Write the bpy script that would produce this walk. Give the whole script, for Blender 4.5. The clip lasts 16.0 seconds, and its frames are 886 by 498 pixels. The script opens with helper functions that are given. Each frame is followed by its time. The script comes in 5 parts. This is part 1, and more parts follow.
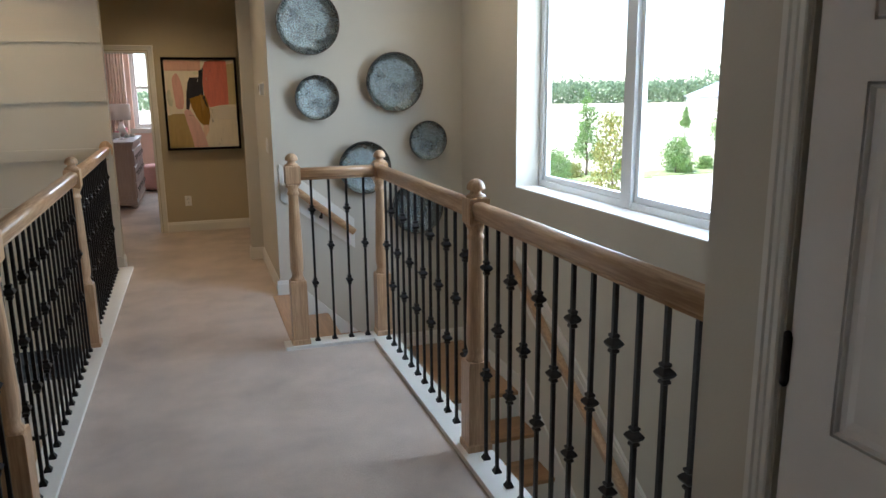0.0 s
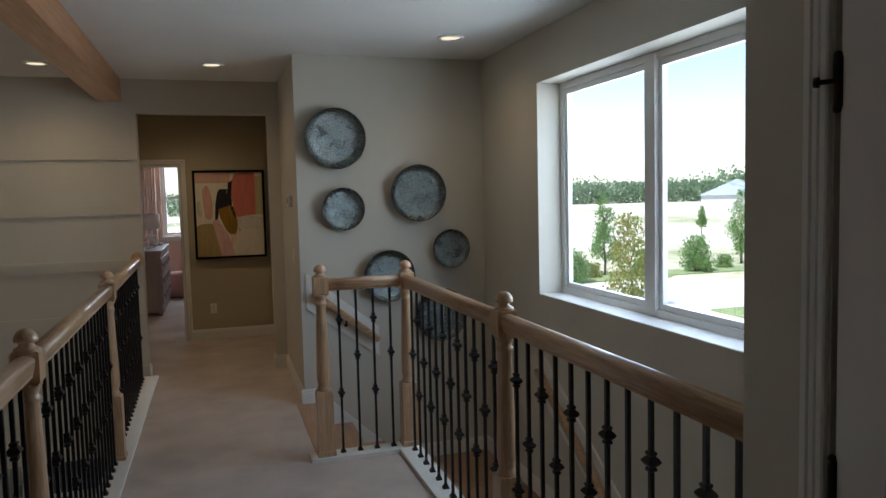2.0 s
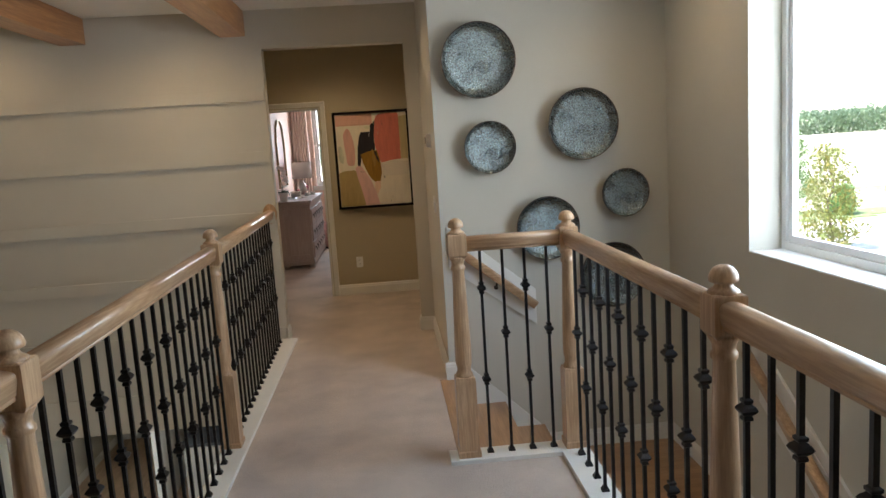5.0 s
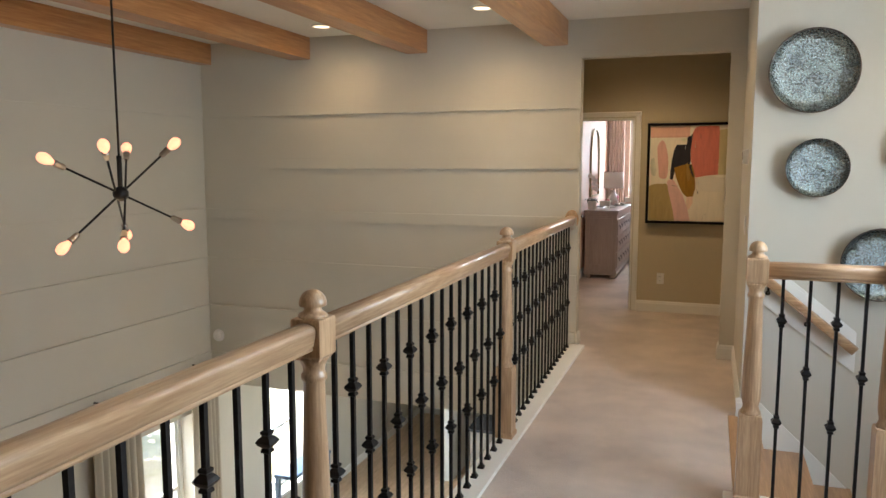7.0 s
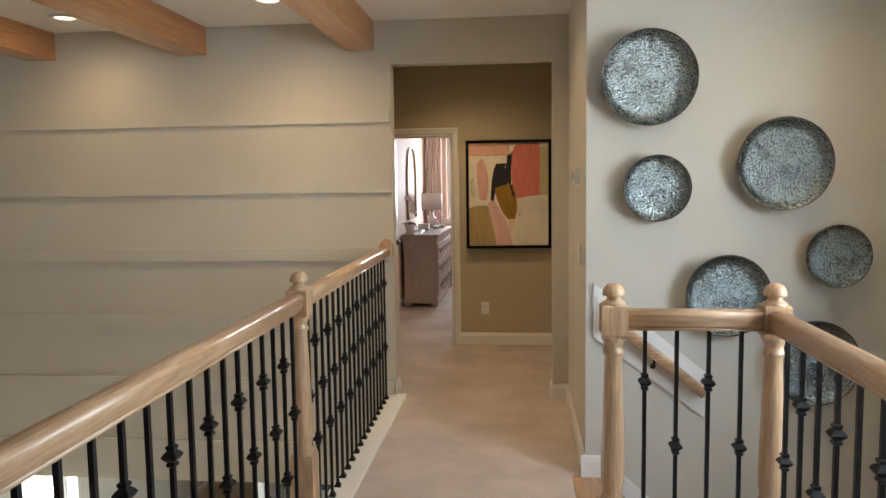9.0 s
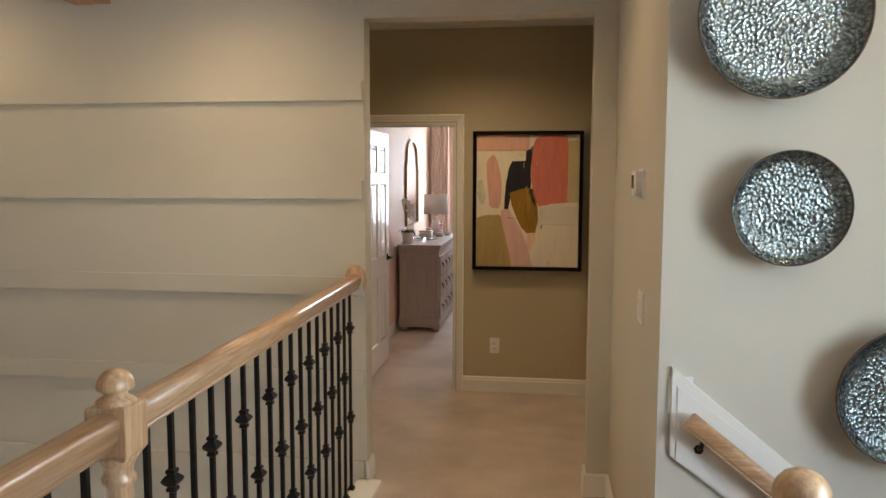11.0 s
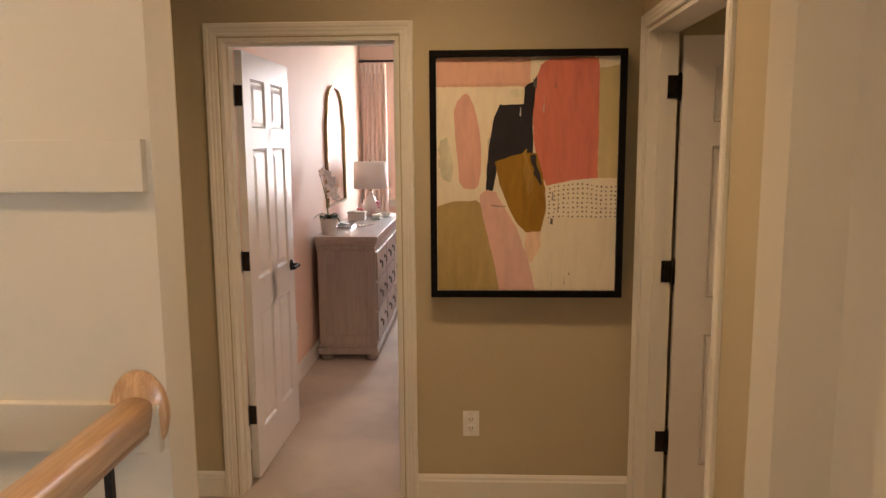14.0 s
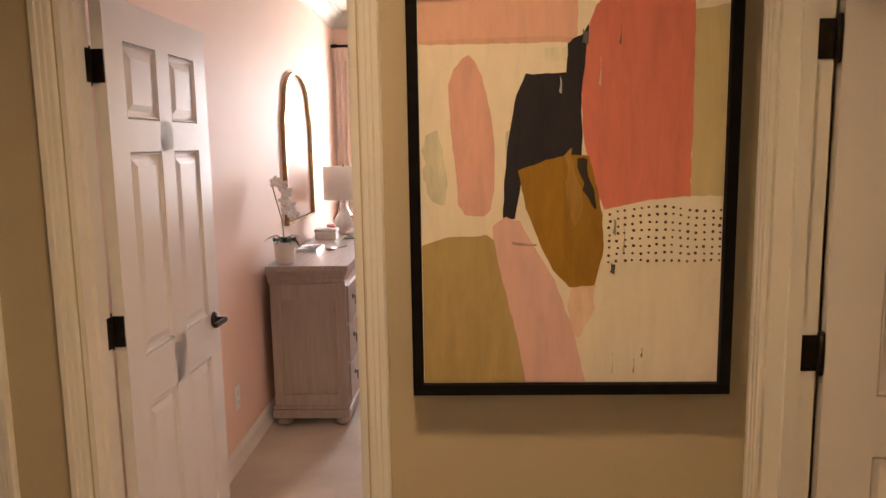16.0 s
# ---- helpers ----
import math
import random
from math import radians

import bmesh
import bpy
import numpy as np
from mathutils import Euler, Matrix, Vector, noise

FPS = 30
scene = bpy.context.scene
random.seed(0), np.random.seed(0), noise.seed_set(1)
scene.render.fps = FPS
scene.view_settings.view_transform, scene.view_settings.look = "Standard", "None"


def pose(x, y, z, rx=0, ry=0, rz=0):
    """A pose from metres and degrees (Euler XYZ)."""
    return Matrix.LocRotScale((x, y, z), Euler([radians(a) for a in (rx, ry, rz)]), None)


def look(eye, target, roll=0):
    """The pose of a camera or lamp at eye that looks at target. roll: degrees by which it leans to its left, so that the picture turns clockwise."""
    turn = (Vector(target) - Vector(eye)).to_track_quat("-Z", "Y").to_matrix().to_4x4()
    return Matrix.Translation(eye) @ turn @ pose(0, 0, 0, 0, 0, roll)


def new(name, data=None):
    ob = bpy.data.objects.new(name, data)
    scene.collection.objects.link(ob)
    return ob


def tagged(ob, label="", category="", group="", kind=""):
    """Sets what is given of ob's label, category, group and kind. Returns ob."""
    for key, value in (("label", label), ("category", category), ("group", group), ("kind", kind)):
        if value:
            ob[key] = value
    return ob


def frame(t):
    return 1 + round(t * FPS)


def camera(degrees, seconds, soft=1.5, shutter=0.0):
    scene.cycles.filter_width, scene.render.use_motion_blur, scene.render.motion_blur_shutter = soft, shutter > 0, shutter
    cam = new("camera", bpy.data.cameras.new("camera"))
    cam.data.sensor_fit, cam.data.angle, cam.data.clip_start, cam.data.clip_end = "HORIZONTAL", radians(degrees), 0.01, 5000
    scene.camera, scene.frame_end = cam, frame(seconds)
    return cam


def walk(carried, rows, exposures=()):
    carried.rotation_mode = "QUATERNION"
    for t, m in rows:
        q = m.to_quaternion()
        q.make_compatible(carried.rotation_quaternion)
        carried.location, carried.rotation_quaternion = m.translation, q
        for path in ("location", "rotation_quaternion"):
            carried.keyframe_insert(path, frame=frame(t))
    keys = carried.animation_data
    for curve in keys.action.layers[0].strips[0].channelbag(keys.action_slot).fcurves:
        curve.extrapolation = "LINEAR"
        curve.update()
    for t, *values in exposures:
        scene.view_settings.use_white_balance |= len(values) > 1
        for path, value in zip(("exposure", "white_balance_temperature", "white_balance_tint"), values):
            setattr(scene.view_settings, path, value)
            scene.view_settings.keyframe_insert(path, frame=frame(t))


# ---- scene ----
cam = camera(62.3, 16.0)
PATH = [
    (0, (0.317, -0.887, 1.561), (0.935, 0.968, 1.141), -0.6),
    (0.5, (0.313, -0.907, 1.595), (0.965, 0.953, 1.257), -0.6),
    (1, (0.295, -0.918, 1.613), (0.952, 0.954, 1.363), -0.5),
    (1.5, (0.273, -0.919, 1.619), (0.896, 0.972, 1.426), -0.6),
    (2, (0.263, -0.916, 1.619), (0.85, 0.99, 1.471), -1.4),
    (2.5, (0.312, -0.81, 1.595), (0.897, 1.097, 1.45), -1.5),
    (3, (0.418, -0.623, 1.563), (0.954, 1.295, 1.378), -0.9),
    (3.2, (0.462, -0.552, 1.577), (0.981, 1.368, 1.363), -0.7),
    (5.3, (0.576, 0.119, 1.563), (0.592, 2.097, 1.273), -2.9),
    (5.5, (0.618, 0.102, 1.561), (0.544, 2.078, 1.261), -2.0),
    (6, (0.618, 0.125, 1.553), (0.338, 2.078, 1.228), -0.9),
    (6.5, (0.623, 0.108, 1.554), (0.075, 2.01, 1.272), -0.4),
    (7, (0.644, 0.094, 1.544), (-0.035, 1.961, 1.315), -0.0),
    (7.5, (0.634, 0.176, 1.536), (-0.003, 2.061, 1.337), 0.1),
    (8, (0.575, 0.421, 1.552), (0.056, 2.339, 1.325), 0.4),
    (8.5, (0.524, 0.677, 1.572), (0.17, 2.637, 1.395), 0.2),
    (9, (0.532, 1.002, 1.563), (0.321, 2.983, 1.385), -0.8),
    (9.5, (0.569, 1.356, 1.58), (0.378, 3.34, 1.415), -0.5),
    (10, (0.539, 1.715, 1.585), (0.282, 3.69, 1.398), -0.3),
    (10.2, (0.523, 1.882, 1.601), (0.271, 3.859, 1.442), 0.2),
    (12.3, (0.414, 3.523, 1.604), (0.175, 5.492, 1.344), -0.3),
    (12.5, (0.393, 3.659, 1.598), (0.151, 5.627, 1.335), -0.7),
    (13, (0.361, 4.093, 1.587), (0.14, 6.063, 1.321), -1.0),
    (13.5, (0.293, 4.512, 1.574), (0.077, 6.48, 1.289), -1.4),
    (14, (0.204, 4.911, 1.591), (0.117, 6.888, 1.304), -0.4),
    (14.5, (0.171, 5.272, 1.565), (0.146, 7.253, 1.291), -0.7),
    (15, (0.18, 5.712, 1.57), (0.087, 7.692, 1.301), -1.7),
    (15.5, (0.163, 6.004, 1.577), (0.055, 7.98, 1.292), -1.6),
    (16, (0.159, 6.157, 1.578), (0.094, 8.136, 1.295), -0.9),
]
walk(cam, [(t, look(eye, target, roll)) for t, eye, target, roll in PATH],
     exposures=[(0, 1.95, 5750, 8), (0.5, 1.63, 5750, 8), (1, 1.43, 5750, 8), (2, 0.93, 5750, 8), (3.2, 0.93, 5800, 9), (5.3, 2.10, 6150, 9), (7, 2.48, 6250, 9), (9, 2.45, 6250, 9), (10, 2.40, 6300, 9),
                (12.5, 2.34, 6450, 13), (13.3, 2.52, 6850, 17), (14, 2.72, 7050, 18), (14.7, 2.74, 7100, 19), (16, 2.94, 7100, 20)])

# ---- light ----
SUN_EL, SUN_AZ = 58.0, 250.0
world = bpy.data.worlds.new("world")
scene.world = world
world.use_nodes = True
wn = world.node_tree
sky = wn.nodes.new("ShaderNodeTexSky")
sky.sky_type, sky.sun_disc = "NISHITA", False
sky.sun_elevation, sky.sun_rotation = radians(SUN_EL), radians(SUN_AZ)
sky.air_density, sky.dust_density, sky.ozone_density = 1.0, 0.6, 0.4
wn.nodes["Background"].inputs["Strength"].default_value = 0.15
wn.links.new(sky.outputs["Color"], wn.nodes["Background"].inputs["Color"])

sun = new("sun", bpy.data.lights.new("sun", "SUN"))
sun.data.energy, sun.data.angle, sun.data.color = 4.0, radians(0.5), (1.0, 0.95, 0.87)
az, el = radians(SUN_AZ), radians(SUN_EL)
sun_way = Vector((math.sin(az) * math.cos(el), math.cos(az) * math.cos(el), math.sin(el)))
sun.matrix_world = look(sun_way * 40, (0, 0, 0))


def window_light(x, y, z, tx, ty, tz, w, h, watts, color=(0.86, 0.93, 1.0)):
    """Sky light that comes in at a window's opening."""
    lamp = new("window_light", bpy.data.lights.new("window_light", "AREA"))
    lamp.data.shape, lamp.data.size, lamp.data.size_y = "RECTANGLE", w, h
    lamp.data.energy, lamp.data.color = watts, color
    lamp.matrix_world = look((x, y, z), (tx, ty, tz))
    return lamp


window_light(2.95, 2.72, 1.75, 0, 2.5, 1.2, 2.3, 1.7, 27, (0.80, 0.90, 1.0))
window_light(-4.6, 5.45, -1.6, 0, 5.45, -2.4, 0.9, 1.5, 2.5)
window_light(-4.6, 2.6, -1.6, 0, 2.6, -2.4, 0.9, 1.5, 2.5)
window_light(-4.6, 7.6, -1.6, 0, 8.3, -2.6, 0.85, 1.4, 26)
window_light(-0.18, 13.15, 1.8, -0.18, 9, 1.0, 1.0, 1.7, 21)
# added fill lamp for the second bedroom, at an invented window opening out of view
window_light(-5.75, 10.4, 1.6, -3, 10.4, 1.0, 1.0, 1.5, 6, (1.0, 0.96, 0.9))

# ---- materials ----


def material(name, rough=0.6, metal=0.0, spec=0.5, coat=0.0):
    m = bpy.data.materials.new(name)
    m.use_nodes = True
    b = m.node_tree.nodes["Principled BSDF"]
    b.inputs["Roughness"].default_value = rough
    b.inputs["Metallic"].default_value = metal
    b.inputs["Specular IOR Level"].default_value = spec
    b.inputs["Coat Weight"].default_value = coat
    return m, m.node_tree, b


def node(nt, kind, **ins):
    n = nt.nodes.new(kind)
    for k, v in ins.items():
        n.inputs[k.replace("_", " ")].default_value = v
    return n


def coords(nt, scale=(1, 1, 1), turn=(0, 0, 0)):
    tc = nt.nodes.new("ShaderNodeTexCoord")
    mp = nt.nodes.new("ShaderNodeMapping")
    mp.inputs["Scale"].default_value = scale
    mp.inputs["Rotation"].default_value = turn
    nt.links.new(tc.outputs["Object"], mp.inputs["Vector"])
    return mp.outputs["Vector"]


def noise_tex(nt, vec, scale, detail=4.0, rough=0.55, distort=0.0):
    n = node(nt, "ShaderNodeTexNoise", Scale=scale, Detail=detail, Roughness=rough, Distortion=distort)
    nt.links.new(vec, n.inputs["Vector"])
    return n.outputs["Fac"]


def ramp(nt, fac, stops):
    r = nt.nodes.new("ShaderNodeValToRGB")
    while len(r.color_ramp.elements) < len(stops):
        r.color_ramp.elements.new(0.5)
    for e, (p, c) in zip(r.color_ramp.elements, stops):
        e.position, e.color = p, (*c, 1)
    nt.links.new(fac, r.inputs["Fac"])
    return r.outputs["Color"]


def bump(nt, b, height, strength, distance):
    n = node(nt, "ShaderNodeBump", Strength=strength, Distance=distance)
    nt.links.new(height, n.inputs["Height"])
    nt.links.new(n.outputs["Normal"], b.inputs["Normal"])


def shade(c, k):
    return tuple(min(1.0, v * k) for v in c)


def plaster(name, color, rough=0.62, grain=140.0, depth=0.0009):
    """Rolled wall paint: fine orange peel and faint large blotches."""
    m, nt, b = material(name, rough, spec=0.35)
    v = coords(nt)
    big = noise_tex(nt, v, 1.3, 3)
    nt.links.new(ramp(nt, big, [(0.3, shade(color, 0.965)), (0.7, shade(color, 1.03))]), b.inputs["Base Color"])
    bump(nt, b, noise_tex(nt, v, grain, 3), 0.35, depth)
    return m


def enamel(name, color, rough=0.35):
    """Brushed satin trim paint."""
    m, nt, b = material(name, rough, spec=0.45)
    v = coords(nt)
    nt.links.new(ramp(nt, noise_tex(nt, v, 4.0, 4), [(0.3, shade(color, 0.96)), (0.7, color)]), b.inputs["Base Color"])
    bump(nt, b, noise_tex(nt, coords(nt, (1, 1, 0.15)), 90, 3), 0.12, 0.0008)
    return m


def timber(name, dark, light, axis, rough=0.38, grain=1.0, coat=0.35):
    """Varnished wood with its grain along one axis."""
    m, nt, b = material(name, rough, spec=0.5, coat=coat)
    b.inputs["Coat Roughness"].default_value = 0.2
    s = [16.0 * grain] * 3
    s[axis] = 0.9 * grain
    v = coords(nt, s)
    info = nt.nodes.new("ShaderNodeObjectInfo")
    add = nt.nodes.new("ShaderNodeVectorMath")
    comb = nt.nodes.new("ShaderNodeVectorMath")
    comb.operation = "SCALE"
    comb.inputs[0].default_value = (7.1, 3.3, 5.7)
    nt.links.new(info.outputs["Random"], comb.inputs["Scale"])
    nt.links.new(v, add.inputs[0])
    nt.links.new(comb.outputs["Vector"], add.inputs[1])
    v = add.outputs["Vector"]
    n1 = noise_tex(nt, v, 1.0, 6, 0.6, 0.6)
    n2 = noise_tex(nt, v, 6.0, 4, 0.6)
    mix = node(nt, "ShaderNodeMix")
    mix.inputs["Factor"].default_value = 0.55
    nt.links.new(n1, mix.inputs["A"])
    nt.links.new(n2, mix.inputs["B"])
    f = mix.outputs["Result"]
    mid = tuple((a + c) / 2 for a, c in zip(dark, light))
    nt.links.new(ramp(nt, f, [(0.36, dark), (0.5, mid), (0.61, light)]), b.inputs["Base Color"])
    bump(nt, b, n2, 0.22, 0.001)
    return m


def plain(name, color, rough=0.5, metal=0.0, spec=0.5, wear=0.08, scale=30.0):
    m, nt, b = material(name, rough, metal, spec)
    nt.links.new(ramp(nt, noise_tex(nt, coords(nt), scale, 4), [(0.3, shade(color, 1 - wear)), (0.7, shade(color, 1 + wear))]), b.inputs["Base Color"])
    return m


def carpet_mat(name, color):
    m, nt, b = material(name, 0.95, spec=0.1)
    b.inputs["Sheen Weight"].default_value = 0.25
    v = coords(nt)
    fine = noise_tex(nt, v, 260.0, 3, 0.7)
    tuft = noise_tex(nt, v, 60.0, 3, 0.6)
    big = noise_tex(nt, v, 2.2, 4, 0.6)
    mix = node(nt, "ShaderNodeMix")
    mix.inputs["Factor"].default_value = 0.45
    nt.links.new(fine, mix.inputs["A"])
    nt.links.new(big, mix.inputs["B"])
    nt.links.new(ramp(nt, mix.outputs["Result"], [(0.35, shade(color, 0.66)), (0.5, color), (0.65, shade(color, 1.27))]), b.inputs["Base Color"])
    add = nt.nodes.new("ShaderNodeMath")
    nt.links.new(fine, add.inputs[0])
    nt.links.new(tuft, add.inputs[1])
    bump(nt, b, add.outputs["Value"], 0.7, 0.006)
    return m


def glow(name, color, strength):
    m, nt, b = material(name, 0.4)
    b.inputs["Base Color"].default_value = (*color, 1)
    b.inputs["Emission Color"].default_value = (*color, 1)
    b.inputs["Emission Strength"].default_value = strength
    return m


def glass_mat(name, tint=(1, 1, 1), rough=0.0):
    m = bpy.data.materials.new(name)
    m.use_nodes = True
    nt = m.node_tree
    out = nt.nodes["Material Output"]
    nt.nodes.remove(nt.nodes["Principled BSDF"])
    tr = nt.nodes.new("ShaderNodeBsdfTransparent")
    tr.inputs["Color"].default_value = (*tint, 1)
    gl = node(nt, "ShaderNodeBsdfGlossy", Roughness=rough)
    mx = nt.nodes.new("ShaderNodeMixShader")
    mx.inputs[0].default_value = 0.045
    nt.links.new(tr.outputs[0], mx.inputs[1])
    nt.links.new(gl.outputs[0], mx.inputs[2])
    nt.links.new(mx.outputs[0], out.inputs["Surface"])
    return m


PAINT = (0.60, 0.56, 0.47)
M_wall = plaster("wall_paint", PAINT)
M_hall = plaster("hall_paint", (0.50, 0.43, 0.29))
M_ceiling = plaster("ceiling_paint", (0.78, 0.77, 0.73), 0.8, 70.0, 0.003)
M_pink = plaster("blush_paint", (0.84, 0.60, 0.48))
M_grey = plaster("grey_paint", (0.42, 0.43, 0.42))
M_trim = enamel("white_trim", (0.80, 0.78, 0.72))
M_door = enamel("door_paint", (0.78, 0.75, 0.72), 0.3)
M_vinyl = enamel("window_vinyl", (0.82, 0.82, 0.80), 0.3)
M_carpet = carpet_mat("beige_carpet", (0.56, 0.46, 0.38))
M_oak = [timber("maple_%s" % "xyz"[i], (0.37, 0.21, 0.105), (0.62, 0.41, 0.235), i, 0.34, 1.3) for i in range(3)]
M_beam = timber("beam_stain", (0.36, 0.15, 0.05), (0.55, 0.27, 0.10), 1, 0.35, 0.7)
M_tread = [timber("tread_%s" % "xyz"[i], (0.30, 0.155, 0.065), (0.46, 0.26, 0.12), i, 0.3) for i in range(2)]
M_plank = timber("floor_plank", (0.480, 0.320, 0.192), (0.736, 0.528, 0.336), 1, 0.35)
M_iron = plain("black_iron", (0.022, 0.02, 0.019), 0.42, 0.6, wear=0.3, scale=60)
M_bronze = plain("dark_bronze", (0.03, 0.024, 0.02), 0.35, 0.8, wear=0.3)
M_white = plain("white_plastic", (0.80, 0.79, 0.76), 0.35)
M_glass = glass_mat("clear_glass")

# ---- building blocks ----


def box(bm, x0, x1, y0, y1, z0, z1, bevel=0.0):
    m = Matrix.Translation(((x0 + x1) / 2, (y0 + y1) / 2, (z0 + z1) / 2)) @ Matrix.Diagonal((abs(x1 - x0), abs(y1 - y0), abs(z1 - z0), 1))
    made = bmesh.ops.create_cube(bm, size=1.0, matrix=m)["verts"]
    if bevel:
        edges = list({e for v in made for e in v.link_edges})
        bmesh.ops.bevel(bm, geom=edges, offset=bevel, segments=2, profile=0.7, affect="EDGES")
    return bm


def boxes(*rows, bevel=0.0):
    bm = bmesh.new()
    for r in rows:
        box(bm, *r, bevel=bevel)
    return bm


def lathe(profile, segs=24, bm=None, m=None, ring=False):
    """A turned body round z from (radius, height) pairs."""
    bm = bm or bmesh.new()
    m = m or Matrix()
    rings = []
    for r, z in profile:
        rings.append([bm.verts.new(m @ Vector((max(r, 1e-4) * math.cos(2 * math.pi * i / segs), max(r, 1e-4) * math.sin(2 * math.pi * i / segs), z))) for i in range(segs)])
    for a, c in zip(rings, rings[1:] + (rings[:1] if ring else [])):
        for i in range(segs):
            f = bm.faces.new((a[i], a[(i + 1) % segs], c[(i + 1) % segs], c[i]))
            f.smooth = True
    if not ring:
        bm.faces.new(list(reversed(rings[0])))
        bm.faces.new(rings[-1])
    return bm


def extrude(section, length, bm=None, m=None):
    """A bar with the given (u, v) section along +z, of the given length."""
    bm = bm or bmesh.new()
    m = m or Matrix()
    a = [bm.verts.new(m @ Vector((u, v, 0))) for u, v in section]
    c = [bm.verts.new(m @ Vector((u, v, length))) for u, v in section]
    n = len(section)
    for i in range(n):
        bm.faces.new((a[i], a[(i + 1) % n], c[(i + 1) % n], c[i]))
    bm.faces.new(list(reversed(a)))
    bm.faces.new(c)
    return bm


def rod(bm, p, q, r, segs=10, r2=None):
    p, q = Vector(p), Vector(q)
    d = q - p
    m = Matrix.Translation(p) @ d.to_track_quat("Z", "Y").to_matrix().to_4x4()
    return lathe([(r, 0), (r if r2 is None else r2, d.length)], segs, bm, m)


def ball(bm, c, r, sx=1.0, sy=1.0, sz=1.0, segs=14):
    made = bmesh.ops.create_uvsphere(bm, u_segments=segs, v_segments=max(6, segs // 2), radius=r, matrix=Matrix.Translation(c) @ Matrix.Diagonal((sx, sy, sz, 1)))["verts"]
    for f in {f for v in made for f in v.link_faces}:
        f.smooth = True
    return bm


def mesh_of(name, bm, mat):
    bmesh.ops.recalc_face_normals(bm, faces=bm.faces)
    me = bpy.data.meshes.new(name)
    bm.to_mesh(me)
    bm.free()
    me.materials.append(mat)
    return me


def part(name, bm, mat, parent=None, label=""):
    """One mesh object, under a thing or a part when a parent is given."""
    me = bm if isinstance(bm, bpy.types.Mesh) else mesh_of(name, bm, mat)
    ob = new(name, me)
    ob.parent = parent
    return tagged(ob, label)


def thing(name, label, category, group="", m=None):
    ob = new(name)
    if m is not None:
        ob.matrix_basis = m
    return tagged(ob, label, category, group)


def structure(name, bm, mat, label=""):
    return tagged(part(name, bm, mat), label, kind="structure")


# ---- the house: walls, floors, ceiling ----
CEIL = 2.715
LOW = -2.90
structure("wall_far_upper", boxes((-4.14, -0.385, 6.235, 6.355, -0.69, CEIL), (-0.385, 0.756, 6.235, 6.355, 2.41, CEIL), (0.756, 0.98, 6.235, 6.355, 0, CEIL)), M_wall, "greige painted wall over the double-height room with a doorway")
structure("wall_thermostat", boxes((0.868, 0.98, 4.84, 6.235, -0.3, CEIL)), M_wall, "greige painted return wall beside the stairs")
structure("wall_plates", boxes((0.98, 2.40, 4.84, 4.96, LOW, CEIL), (0.86, 0.98, 4.8402, 4.96, LOW, -0.302)), M_wall, "greige painted stair wall hung with metal plates")
WY0, WY1, WZ0, WZ1 = 1.52, 3.752, 0.908, 2.365
structure("wall_window", boxes((2.40, 2.637, -1.5, WY0, LOW, CEIL), (2.40, 2.637, WY1, 4.96, LOW, CEIL), (2.40, 2.637, WY0, WY1, LOW, WZ0), (2.40, 2.637, WY0, WY1, WZ1, CEIL)), M_wall, "greige painted outside wall with a wide window")
DY0, DY1 = -0.606, 0.159
structure("wall_near", boxes((1.345, 1.465, -3.2, DY0, 0, CEIL), (1.345, 1.465, DY1, 0.395, -0.3, CEIL), (1.345, 1.465, DY0, DY1, 2.04, CEIL)), M_wall, "greige painted wall with a closed door")
structure("wall_stair_end", boxes((1.465, 2.40, 0.275, 0.395, -0.3, CEIL)), M_wall, "greige painted wall over the lower stairs")
structure("wall_stair_side", boxes((1.30, 1.42, -1.5, 3.62, LOW, -0.302)), M_wall, "greige painted wall under the landing edge")
structure("wall_great_west", boxes((-4.44, -4.14, -3.2, 2.15, LOW, CEIL), (-4.44, -4.14, 3.05, 5.0, LOW, CEIL), (-4.44, -4.14, 5.9, 6.355, LOW, CEIL), (-4.44, -4.14, 6.355, 7.15, LOW, -0.35), (-4.44, -4.14, 8.05, 12.2, LOW, -0.35),
          (-4.44, -4.14, 2.15, 3.05, LOW, -2.45), (-4.44, -4.14, 2.15, 3.05, -0.93, CEIL), (-4.44, -4.14, 5.0, 5.9, LOW, -2.45), (-4.44, -4.14, 5.0, 5.9, -0.93, CEIL),
          (-4.44, -4.14, 7.15, 8.05, LOW, -2.45), (-4.44, -4.14, 7.15, 8.05, -1.05, -0.35)), M_wall, "greige painted double-height outside wall")
structure("wall_south", boxes((-4.44, 2.7, -3.32, -3.2, LOW, CEIL)), M_wall, "greige painted wall")
structure("wall_low_north", boxes((-4.14, 2.4, 12.0, 12.12, LOW, -0.45)), M_wall, "greige painted wall of the lower room")
structure("wall_low_east", boxes((-0.42, -0.30, -3.2, 5.6, LOW, -0.302), (-0.42, -0.30, 8.4, 12.0, LOW, -0.452)), M_wall, "greige painted wall under the bridge")
structure("ceiling", boxes((-4.44, 2.70, -3.3, 8.09, CEIL, CEIL + 0.2), (-5.6, 2.70, 8.09, 13.0, CEIL, CEIL + 0.2)), M_ceiling, "white textured ceiling")
structure("ceiling_lower", boxes((-4.14, -0.42, 6.355, 12.0, -0.45, -0.35)), M_ceiling, "white ceiling of the lower room")
structure("floor_lower", boxes((-4.14, 2.4, -3.2, 12.0, LOW - 0.1, LOW)), M_plank, "brown plank floor of the lower room")
